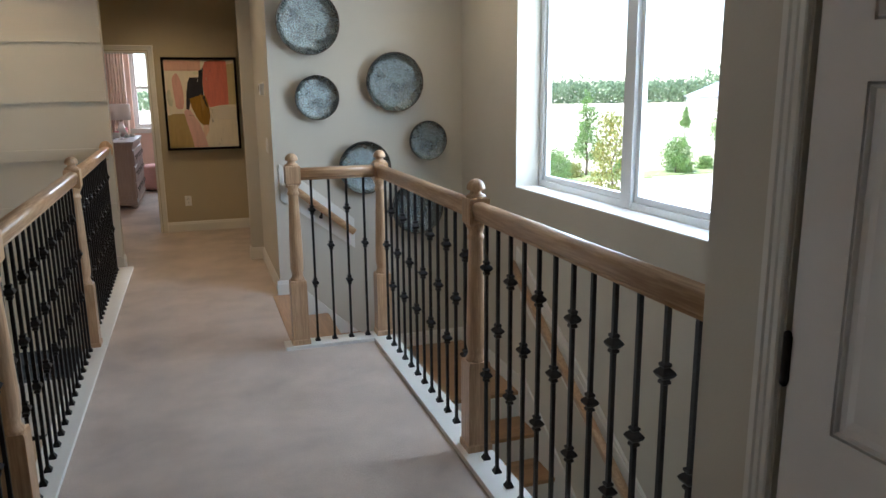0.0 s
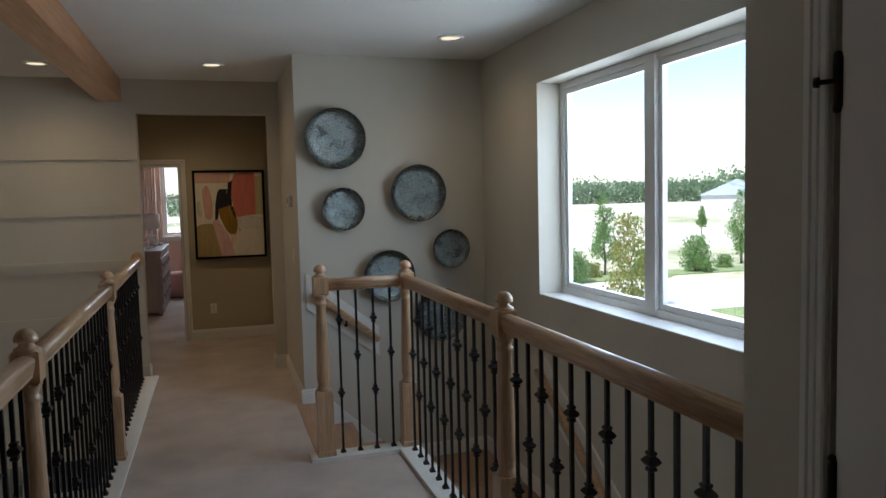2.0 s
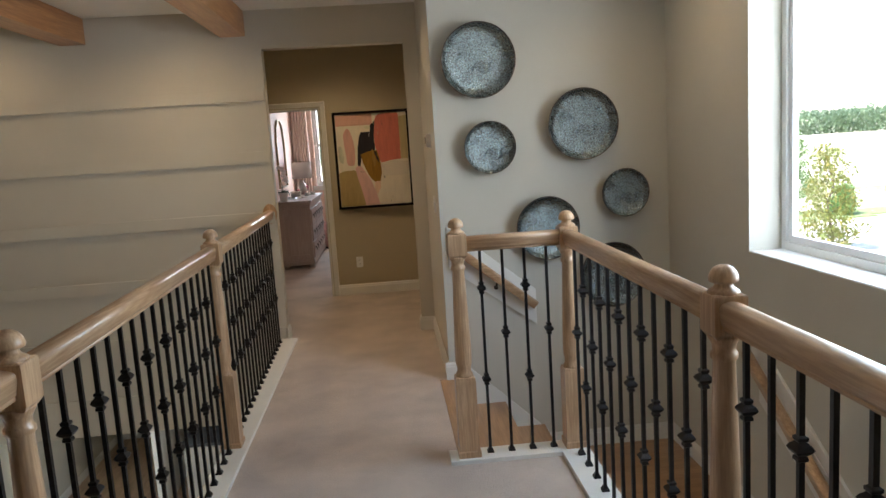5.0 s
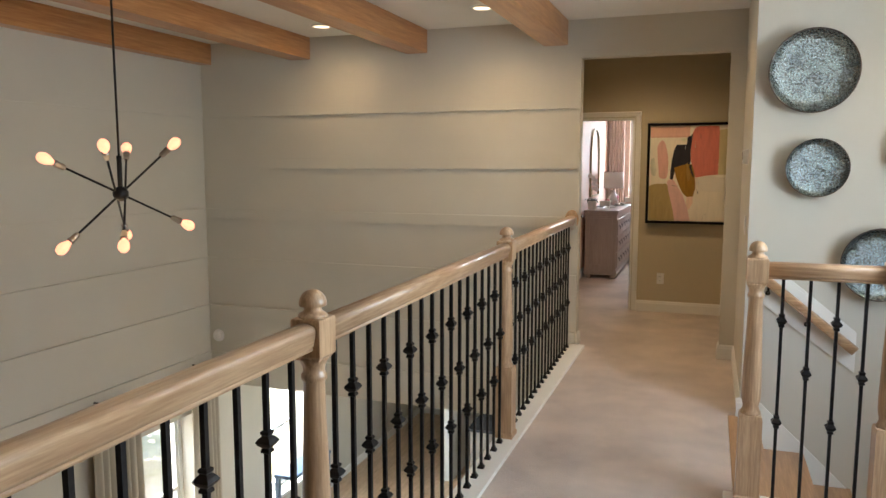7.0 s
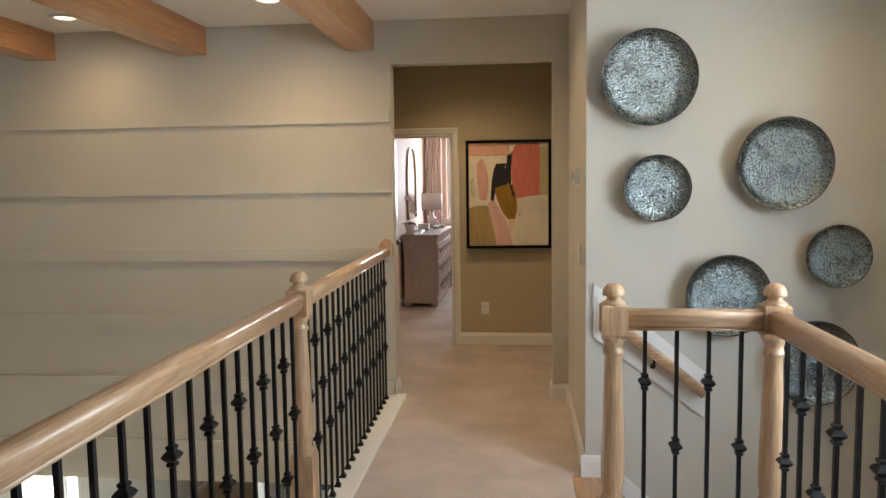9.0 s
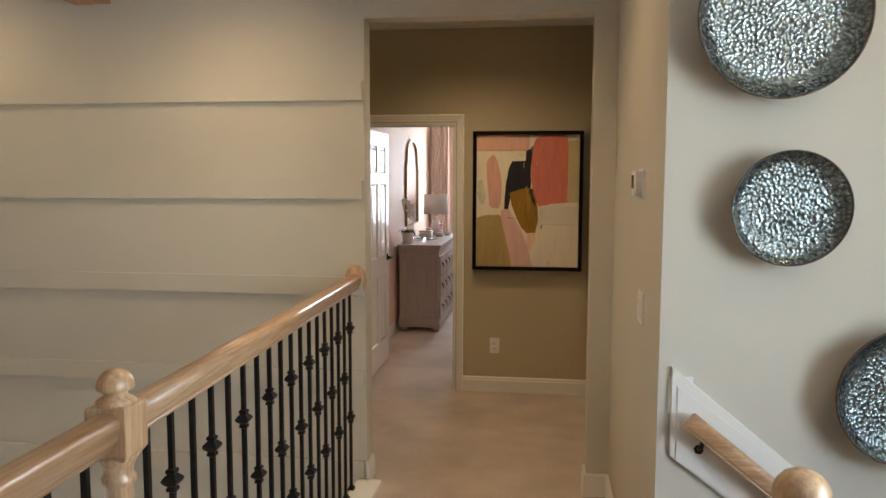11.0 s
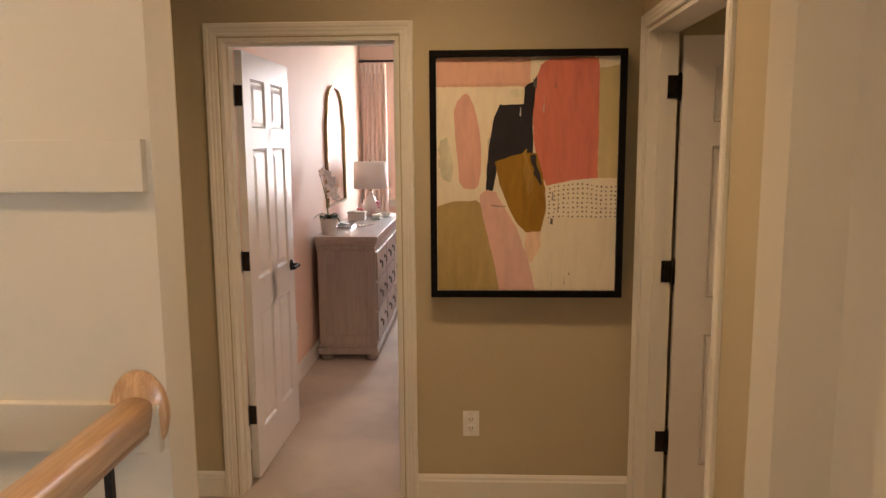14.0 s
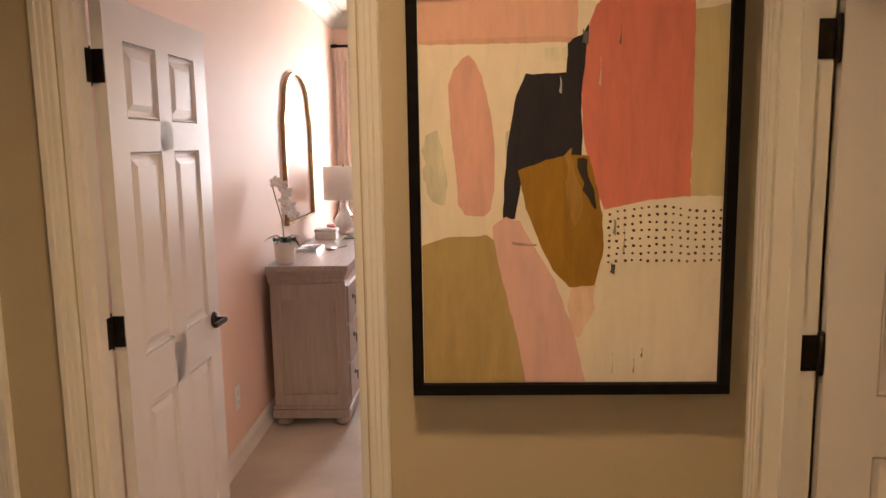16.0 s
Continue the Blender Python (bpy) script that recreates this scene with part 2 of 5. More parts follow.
# upper floor slab and carpet
structure("floor_slab", boxes((-0.42, 1.30, -3.2, 3.63, -0.30, -0.012), (-0.42, 0.95, 3.63, 6.235, -0.30, -0.012), (-5.5, 2.4, 6.36, 12.7, -0.34, -0.012), (-0.42, 0.86, 6.235, 6.36, -0.30, -0.012)), M_wall, "painted floor edge of the bridge")
structure("carpet", boxes((-0.310, 1.308, -3.2, 3.50, -0.012, 0), (-0.310, 0.755, 3.50, 3.64, -0.012, 0), (-0.310, 0.80, 3.64, 6.235, -0.012, 0), (0.80, 0.86, 4.84, 6.235, -0.012, 0), (-0.385, 0.756, 6.235, 6.355, -0.012, 0),
          (-2.4, 2.3, 6.355, 8.03, -0.012, 0), (-0.871, -0.112, 8.03, 8.145, -0.012, 0), (-1.93, -1.142, 8.03, 8.145, -0.012, 0), (-5.5, 2.4, 8.145, 12.7, -0.012, 0)), M_carpet, "beige cut-pile carpet")
# hall and bedrooms
structure("wall_hall_north", boxes((-2.4, -1.93, 8.03, 8.145, 0, CEIL), (-1.142, -0.871, 8.03, 8.145, 0, CEIL), (-0.112, 2.4, 8.03, 8.145, 0, CEIL), (-1.93, -1.142, 8.03, 8.145, 2.03, CEIL), (-0.871, -0.112, 8.03, 8.145, 2.03, CEIL)), M_hall, "olive-beige hall wall with two doorways")
structure("wall_hall_east", boxes((0.89, 1.005, 6.355, 6.99, 0, CEIL), (0.89, 1.005, 7.93, 8.03, 0, CEIL), (0.89, 1.005, 6.99, 7.93, 2.03, CEIL)), M_hall, "olive-beige hall wall with a doorway")
structure("wall_hall_west", boxes((-2.52, -2.4, 6.355, 8.145, 0, CEIL)), M_hall, "olive-beige hall end wall")
structure("wall_hall_south", boxes((-2.4, -0.385, 6.355, 6.361, 0, CEIL)), M_hall, "olive-beige hall wall")
structure("wall_bath", boxes((2.3, 2.4, 6.355, 8.03, 0, CEIL), (1.005, 2.3, 6.355, 6.45, 0, CEIL)), M_wall, "greige walls of a side room")
BN = 12.7
structure("wall_bedroom_west", boxes((-1.09, -0.99, 8.145, BN, 0, CEIL)), M_pink, "blush pink bedroom wall")
structure("wall_bedroom_north", boxes((-0.99, -0.64, BN, BN + 0.2, 0, CEIL), (0.28, 2.5, BN, BN + 0.2, 0, CEIL), (-0.64, 0.28, BN, BN + 0.2, 0, 0.99), (-0.64, 0.28, BN, BN + 0.2, 2.38, CEIL)), M_pink, "blush pink bedroom wall with a window")
structure("wall_bedroom_east", boxes((2.4, 2.5, 8.145, BN, 0, CEIL)), M_pink, "blush pink bedroom wall")
structure("wall_bedroom_south", boxes((-0.112, 2.4, 8.145, 8.16, 0, CEIL), (-0.99, -0.871, 8.145, 8.16, 0, CEIL), (-0.871, -0.112, 8.145, 8.16, 2.03, CEIL)), M_pink, "blush pink bedroom wall")
# the opening in the west wall is unseen, added so the fill lamp shines in
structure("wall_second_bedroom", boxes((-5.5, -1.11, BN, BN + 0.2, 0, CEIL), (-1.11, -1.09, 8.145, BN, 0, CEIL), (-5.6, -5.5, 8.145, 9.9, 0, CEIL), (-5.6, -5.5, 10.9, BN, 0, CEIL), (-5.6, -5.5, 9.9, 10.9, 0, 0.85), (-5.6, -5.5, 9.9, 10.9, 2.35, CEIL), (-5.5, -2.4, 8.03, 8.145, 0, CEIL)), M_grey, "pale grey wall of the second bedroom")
structure("wall_closet", boxes((-2.25, -2.13, 8.146, 9.43, 0, CEIL)), M_grey, "grey partition inside the second bedroom")
# beams
for i, x in enumerate((-0.497, -1.735, -2.905, -4.01)):
    w = 0.2
    tagged(part("ceiling_beam", boxes((x - w if i < 3 else -4.14, x, -3.2, 6.235, 2.515, CEIL), bevel=0.006), M_beam), "stained wooden beam under the white ceiling", "beam", "ceiling beams")

# ---- railings ----


def rail_section(w=0.066, h=0.074):
    """Moulded handrail section, centred, v up."""
    half = [(0.36, -0.5), (0.365, -0.40), (0.34, -0.385), (0.34, -0.355), (0.40, -0.34), (0.425, -0.24), (0.46, -0.08), (0.495, 0.10), (0.50, 0.22), (0.485, 0.30), (0.44, 0.37), (0.36, 0.42), (0.2, 0.47), (0, 0.5)]
    return [(u * w, v * h) for u, v in half] + [(-u * w, v * h) for u, v in reversed(half[:-1])]


def square_loft(bm, rows, cx=0.0, cy=0.0):
    """A square body whose half-width changes with height."""
    rings = [[bm.verts.new((cx + s * w, cy + t * w, z)) for s, t in ((-1, -1), (1, -1), (1, 1), (-1, 1))] for w, z in rows]
    for a, c in zip(rings, rings[1:]):
        for i in range(4):
            bm.faces.new((a[i], a[(i + 1) % 4], c[(i + 1) % 4], c[i]))
    bm.faces.new(list(reversed(rings[0])))
    bm.faces.new(rings[-1])
    return bm


RAIL_Z = 1.085


def newel_mesh():
    bm = bmesh.new()
    square_loft(bm, [(0.056, 0.0), (0.056, 0.05), (0.050, 0.056), (0.049, 0.41), (0.046, 0.428), (0.034, 0.432)])
    lathe([(0.044, 0.425), (0.043, 0.44), (0.035, 0.455), (0.034, 0.47), (0.041, 0.50), (0.0415, 0.56), (0.037, 0.72), (0.031, 0.90), (0.030, 0.955), (0.036, 0.963), (0.036, 0.975), (0.030, 0.983), (0.032, 1.0), (0.042, 1.018), (0.042, 1.025)], 24, bm)
    square_loft(bm, [(0.034, 1.018), (0.044, 1.032), (0.0445, 1.036), (0.0445, 1.128), (0.043, 1.134), (0.034, 1.138)])
    lathe([(0.040, 1.134), (0.0415, 1.1345), (0.0415, 1.141), (0.037, 1.146), (0.027, 1.151), (0.0235, 1.158), (0.024, 1.1655), (0.0245, 1.166), (0.0365, 1.1665), (0.0378, 1.168), (0.0385, 1.174), (0.037, 1.183), (0.033, 1.193), (0.025, 1.203), (0.013, 1.2095), (0.0, 1.212)], 28, bm)
    return mesh_of("newel", bm, M_oak[2])


NEWEL = newel_mesh()


def knuckle(bm, z):
    square_loft(bm, [(0.0075, z - 0.030), (0.012, z - 0.027), (0.012, z - 0.020), (0.009, z - 0.016), (0.017, z - 0.008), (0.0215, z), (0.017, z + 0.008), (0.009, z + 0.016), (0.012, z + 0.020), (0.012, z + 0.027), (0.0075, z + 0.030)])


def baluster_mesh(heights):
    bm = bmesh.new()
    square_loft(bm, [(0.0066, 0.0), (0.0066, 1.04)])
    for z in heights:
        knuckle(bm, z)
    return mesh_of("baluster", bm, M_iron)


BAL = [baluster_mesh((0.84, 0.381)), baluster_mesh((0.612,))]
SHOE = mesh_of("shoe", square_loft(bmesh.new(), [(0.016, 0), (0.016, 0.008), (0.011, 0.016), (0.0085, 0.024)]), M_iron)


def put(name, mesh, parent, x, y, z):
    ob = new(name, mesh)
    ob.parent = parent
    ob.matrix_basis = Matrix.Translation((x, y, z))
    return ob


def bar_along(section, p, q, mat, name, parent, label=""):
    """A level or sloping bar from p to q, its section's v axis up."""
    p, q = Vector(p), Vector(q)
    d = (q - p).normalized()
    side = d.cross(Vector((0, 0, 1))).normalized()
    up = side.cross(d)
    m = Matrix((side, up, d)).transposed().to_4x4()
    m.translation = p
    bm = extrude(section, (q - p).length, m=m)
    for f in bm.faces:
        f.smooth = len(f.verts) == 4
    return part(name, bm, mat, parent, label)


SHOE_Z = 0.022


def run(parent, p, q, gaps, first=0, drop=0.0):
    """Rail and balusters between two posts."""
    (x0, y0), (x1, y1) = p, q
    along = 0 if abs(x1 - x0) > abs(y1 - y0) else 1
    bar_along(rail_section(), (x0, y0, RAIL_Z + drop), (x1, y1, RAIL_Z + drop), M_oak[along], "handrail", parent)
    for i in range(1, gaps):
        x, y = x0 + (x1 - x0) * i / gaps, y0 + (y1 - y0) * i / gaps
        b = put("baluster", BAL[(i + first) % 2], parent, x, y, SHOE_Z + drop * 0.2)
        put("shoe", SHOE, b, 0, 0, 0)


RX = 1.393
stair_rail = thing("stair_railing", "maple railing with black iron balusters around the stairwell", "railing", "railings")
for x, y in ((0.853, 3.577), (RX, 3.577), (RX, 1.91)):
    put("newel_post", NEWEL, stair_rail, x, y, 0.0)
run(stair_rail, (0.853, 3.577), (RX, 3.577), 5, 1)
run(stair_rail, (RX, 3.577), (RX, 1.91), 13, 0)
run(stair_rail, (RX, 1.91), (RX, 0.345), 13, 1)
bridge_rail = thing("bridge_railing", "maple railing with black iron balusters along the bridge", "railing", "railings")
BRIDGE = [(-0.438, 6.215), (-0.396, 3.975), (-0.367, 1.83), (-0.345, -0.32), (-0.33, -3.2)]
for x, y in BRIDGE[1:4]:
    put("newel_post", NEWEL, bridge_rail, x, y, -0.006)
for p, q, gaps, first in zip(BRIDGE, BRIDGE[1:], (19, 18, 18, 24), (1, 0, 0, 0)):
    run(bridge_rail, p, q, gaps, first, -0.002)
part("rosette", lathe([(0.084, 0), (0.084, 0.008), (0.078, 0.014), (0.062, 0.017), (0.058, 0.021), (0, 0.021)], 32, None, pose(-0.438, 6.235, 1.084, 90, 0, 0) @ Matrix.Diagonal((0.69, 0.99, 1, 1))), M_oak[2], bridge_rail)
structure("trim_shoe_plate", boxes((-0.44, -0.310, -3.2, 6.235, -0.012, SHOE_Z), (0.755, 1.31, 3.50, 3.64, -0.012, SHOE_Z), (1.31, 1.45, 0.395, 3.64, -0.30, SHOE_Z), bevel=0.003), M_trim, "white painted board under the railing")

# ---- stairs ----
RISE = 0.185
NOSE = 0.025


def tread(parent, x0, x1, y0, y1, z, axis):
    part("tread", boxes((x0, x1, y0, y1, z - 0.028, z), bevel=0.008), M_tread[axis], parent)


stairs = thing("staircase", "stained oak stairs with white risers turning at a landing", "staircase")
tread(stairs, 0.80, 0.95 + NOSE, 3.64, 4.838, 0.0, 1)
for i, x in enumerate((0.95, 1.21)):
    tread(stairs, x, x + 0.26 + NOSE, 3.64, 4.838, -RISE * (i + 1), 1)
    part("riser", boxes((x, x + 0.018, 3.64, 4.838, -RISE * (i + 1), -RISE * i - 0.03)), M_trim, stairs)
part("riser", boxes((1.47, 1.488, 3.64, 4.838, -RISE * 3, -RISE * 2 - 0.03)), M_trim, stairs)
LAND = -RISE * 3
for k in range(10):
    y = 3.64 + 0.12 * k
    part("landing_board", boxes((1.488, 2.398, y, min(y + 0.119, 4.838), LAND - 0.03, LAND), bevel=0.001), M_tread[0], stairs)
part("landing_base", boxes((1.42, 2.398, 3.64, 4.838, LAND - 0.2, LAND - 0.03)), M_trim, stairs)
GO = 0.285
for i in range(12):
    y = 3.64 - GO * i
    part("riser", boxes((1.422, 2.398, y - 0.018, y, LAND - RISE * (i + 1), LAND - RISE * i - 0.028)), M_trim, stairs)
    tread(stairs, 1.422, 2.398, y - GO - NOSE, y, LAND - RISE * (i + 1), 0)

# ---- trim ----
BB = 0.115
BB_SEC = [(0, 0), (0.015, 0), (0.015, BB - 0.03), (0.011, BB - 0.022), (0.010, BB - 0.012), (0.006, BB - 0.004), (0.004, BB), (0, BB)]


def baseboard(p, q, mat=None, z=0.0, name="baseboard"):
    """Skirting from p to q along a wall, proud to the right of its way."""
    p, q = Vector((*p, z)), Vector((*q, z))
    d = (q - p).normalized()
    side = d.cross(Vector((0, 0, 1)))
    m = Matrix((side, Vector((0, 0, 1)), d)).transposed().to_4x4()
    m.translation = p
    return structure(name, extrude(BB_SEC, (q - p).length, m=m), mat or M_trim, "white painted skirting board")


baseboard((-0.052, 8.03), (0.89, 8.03))
baseboard((-1.082, 8.03), (-0.931, 8.03))
baseboard((0.868, 6.235), (0.868, 4.84))
baseboard((0.756, 6.235), (0.86, 6.235))
baseboard((0.756, 6.355), (0.756, 6.22))
baseboard((-0.385, 6.22), (-0.385, 6.37))
baseboard((0.89, 6.99 - 0.062), (0.89, 6.36))
baseboard((1.345, 0.395), (1.345, 0.221))
baseboard((1.345, -0.668), (1.345, -3.2))
baseboard((0.845, 4.84), (0.97, 4.84))
baseboard((1.50, 4.84), (2.40, 4.84), z=LAND)
baseboard((2.40, 4.84), (2.40, 3.64), z=LAND)
baseboard((-0.99, 8.16), (-0.99, 12.7))
baseboard((-0.99, 12.7), (2.4, 12.7))
M_charcoal = enamel("charcoal_trim", (0.14, 0.145, 0.155))
baseboard((-2.13, 9.445), (-2.13, 8.146), M_charcoal)
baseboard((-2.25, 9.43), (-2.115, 9.43), M_charcoal)


def slant(bm, pts, axis, c0, c1):
    """A board with a polygon outline in a vertical plane and a thickness."""
    lo = [bm.verts.new((u, c0, z) if axis == 1 else (c0, u, z)) for u, z in pts]
    hi = [bm.verts.new((u, c1, z) if axis == 1 else (c1, u, z)) for u, z in pts]
    n = len(pts)
    bm.faces.new(lo)
    bm.faces.new(list(reversed(hi)))
    for i in range(n):
        bm.faces.new((lo[i], hi[i], hi[(i + 1) % n], lo[(i + 1) % n]))
    return bm


# skirt boards beside the stairs
structure("trim_stair_skirt", slant(bmesh.new(), [(0.965, 0.115), (1.02, 0.06), (1.52, LAND + 0.14), (1.52, LAND), (0.965, LAND)], 1, 4.825, 4.8395), M_trim, "white stair skirt board")
structure("trim_stair_skirt_lower", slant(bmesh.new(), [(3.66, LAND + 0.13), (3.55, LAND + 0.13), (0.6, LAND + 0.13 - 2.95 * RISE / GO), (0.6, LAND - 0.35 - 2.95 * RISE / GO), (3.66, LAND - 0.3)], 0, 2.385, 2.3995), M_trim, "white stair skirt board")

# battens on the two tall walls
M_batten = M_wall
for z in (2.003, 1.506, 1.009, 0.518, 0.03, -0.46):
    structure("trim_batten", boxes((-4.12, -0.395, 6.213, 6.236, z, z + 0.095), bevel=0.002), M_batten, "flat painted batten across the wall")
    structure("trim_batten", boxes((-4.141, -4.118, -3.2, 6.236, z, z + 0.095), bevel=0.002), M_batten, "flat painted batten across the wall")

CAS = [(0.006, 0.0), (0.006, 0.009), (0.010, 0.012), (0.022, 0.012), (0.026, 0.015), (0.037, 0.015), (0.041, 0.019), (0.055, 0.019), (0.060, 0.013), (0.060, 0.0)]


def casing(name, u0, u1, z1, at):
    """Moulded door casing with mitred corners; at(u, z, d) gives the place d proud of the wall."""
    bm = bmesh.new()
    rows = []
    for o, d in CAS:
        rows.append([bm.verts.new(at(*p, d)) for p in ((u0 - o, 0.0), (u0 - o, z1 + o), (u1 + o, z1 + o), (u1 + o, 0.0))])
    for a, c in zip(rows, rows[1:] + rows[:1]):
        for i in range(3):
            bm.faces.new((a[i], a[i + 1], c[i + 1], c[i]))
    return structure(name, bm, M_trim, "white moulded door casing")


casing("trim_casing_bedroom", -0.871, -0.112, 2.03, lambda u, z, d: (u, 8.03 - d, z))
casing("trim_casing_second", -1.93, -1.142, 2.03, lambda u, z, d: (u, 8.03 - d, z))
casing("trim_casing_bath", 6.99, 7.93, 2.03, lambda u, z, d: (0.89 - d, u, z))
casing("trim_casing_near", DY0, DY1, 2.04, lambda u, z, d: (1.345 - d, u, z))


def jamb(name, rows):
    structure(name, boxes(*rows), M_trim, "white door jamb lining")


jamb("trim_jamb_bedroom", [(-0.871, -0.856, 8.028, 8.162, 0, 2.03), (-0.127, -0.112, 8.028, 8.162, 0, 2.03), (-0.856, -0.127, 8.028, 8.162, 2.015, 2.03), (-0.856, -0.844, 8.075, 8.115, 0, 2.015), (-0.139, -0.127, 8.075, 8.115, 0, 2.015), (-0.844, -0.139, 8.075, 8.115, 2.003, 2.015)])
jamb("trim_jamb_second", [(-1.93, -1.915, 8.028, 8.147, 0, 2.03), (-1.157, -1.142, 8.028, 8.147, 0, 2.03), (-1.915, -1.157, 8.028, 8.147, 2.015, 2.03), (-1.169, -1.157, 8.075, 8.115, 0, 2.015)])
jamb("trim_jamb_bath", [(0.888, 1.007, 7.915, 7.93, 0, 2.03), (0.888, 1.007, 6.99, 7.005, 0, 2.03), (0.888, 1.007, 7.005, 7.915, 2.015, 2.03), (0.93, 0.965, 7.903, 7.915, 0, 2.015), (0.93, 0.965, 7.005, 7.017, 0, 2.015)])

# ---- doors ----


def frustum(bm, x0, x1, z0, z1, y0, y1, inset):
    """A raised field: rectangle at y0 drawn in by inset at y1."""
    a = [bm.verts.new(p) for p in ((x0, y0, z0), (x1, y0, z0), (x1, y0, z1), (x0, y0, z1))]
    c = [bm.verts.new(p) for p in ((x0 + inset, y1, z0 + inset), (x1 - inset, y1, z0 + inset), (x1 - inset, y1, z1 - inset), (x0 + inset, y1, z1 - inset))]
    bm.faces.new(a)
    bm.faces.new(list(reversed(c)))
    for i in range(4):
        bm.faces.new((a[i], a[(i + 1) % 4], c[(i + 1) % 4], c[i]))


def six_panel_door(label, w, m, lever_side=1, hinge_y=None, h=2.0, lever=True):
    """Leaf from its hinge edge along +x, its two faces towards -y and +y."""
    d = thing("door", label, "door", "panel doors", m)
    t, st, mid = 0.0175, 0.105 * w / 0.72, 0.095 * w / 0.72
    cols = [(st, w / 2 - mid / 2), (w / 2 + mid / 2, w - st)]
    rows = [(0.23, 0.80), (0.955, 1.57), (1.665, 1.885)]
    bm = boxes((0, st, -t, t, 0.012, h), (w - st, w, -t, t, 0.012, h), (w / 2 - mid / 2, w / 2 + mid / 2, -t, t, 0.23, 1.885),
               (st, w - st, -t, t, 0.012, 0.23), (st, w - st, -t, t, 0.80, 0.955), (st, w - st, -t, t, 1.57, 1.665), (st, w - st, -t, t, 1.885, h))
    part("leaf", bm, M_door, d)
    for x0, x1 in cols:
        for z0, z1 in rows:
            p = bmesh.new()
            for s in (-1, 1):
                frustum(p, x0 - 0.001, x1 + 0.001, z0 - 0.001, z1 + 0.001, s * 0.004, s * 0.0085, 0.012)
                frustum(p, x0 + 0.022, x1 - 0.022, z0 + 0.022, z1 - 0.022, s * 0.008, s * 0.0155, 0.022)
                for a0, a1, b0, b1 in ((x0, x0 + 0.012, z0, z1), (x1 - 0.012, x1, z0, z1)):
                    frustum(p, a0, a1, b0, b1, s * 0.006, s * 0.0165, 0.005)
                for a0, a1, b0, b1 in ((x0, x1, z0, z0 + 0.012), (x0, x1, z1 - 0.012, z1)):
                    frustum(p, a0, a1, b0, b1, s * 0.006, s * 0.0165, 0.005)
            part("panel", p, M_door, d)
    if lever:
        for s in (-1, 1):
            hb = lathe([(0.031, 0), (0.031, 0.006), (0.026, 0.011), (0.012, 0.013), (0.011, 0.045), (0, 0.046)], 20, None, pose(w - 0.062, s * t, 0.93, 90 if s < 0 else -90, 0, 0))
            y0, y1 = sorted((s * (t + 0.036), s * (t + 0.05)))
            box(hb, w - 0.165, w - 0.05, y0, y1, 0.921, 0.939, 0.005)
            part("lever_handle", hb, M_bronze, d, "dark bronze lever handle")
    return d


HINGE_Z = (0.328, 1.061, 1.804)


def hinges(door, x, y, plates):
    """Three hinges at world x, y; plates: world boxes (x0, x1, y0, y1) of the leaves let into jamb and door."""
    inv = door.matrix_basis.inverted()
    for z in HINGE_Z:
        bm = bmesh.new()
        rod(bm, (x, y, z - 0.046), (x, y, z + 0.046), 0.0075, 10)
        ball(bm, (x, y, z + 0.048), 0.0082, segs=8)
        ball(bm, (x, y, z - 0.048), 0.0082, segs=8)
        for x0, x1, y0, y1 in plates:
            box(bm, x0, x1, y0, y1, z - 0.045, z + 0.045, 0.001)
        bm.transform(inv)
        part("hinge", bm, M_bronze, door, "dark bronze hinge")


d1 = six_panel_door("white six-panel door standing open into the bedroom", 0.745, pose(-0.838, 8.176, 0, 0, 0, 89.0))
hinges(d1, -0.862, 8.168, [(-0.858, -0.852, 8.116, 8.163), (-0.856, -0.823, 8.170, 8.177)])
d3 = six_panel_door("white six-panel door standing open off the hall", 0.86, pose(1.025, 7.925, 0, 0, 0, -4.0))
hinges(d3, 1.014, 7.907, [(0.967, 1.008, 7.911, 7.917), (1.018, 1.027, 7.909, 7.94)])
d4 = six_panel_door("white six-panel door, closed, beside the railing", DY1 - DY0 - 0.03, pose(1.345 + 0.020, DY1 - 0.012, 0, 0, 0, -90.0), h=2.025)
hinges(d4, 1.343, DY1 - 0.008, [(1.345, 1.349, DY1 - 0.016, DY1 - 0.001)])
part("hinge_stop", rod(rod(bmesh.new(), (0, -0.024, 1.805), (-0.022, -0.045, 1.805), 0.005), (-0.022, -0.045, 1.805), (-0.030, -0.051, 1.805), 0.010), M_bronze, d4, "dark bronze hinge stop")
structure("wall_behind_door", boxes((1.40, 1.465, DY0, DY1, 0, 2.04)), M_wall, "closet wall behind the closed door")

# ---- windows ----


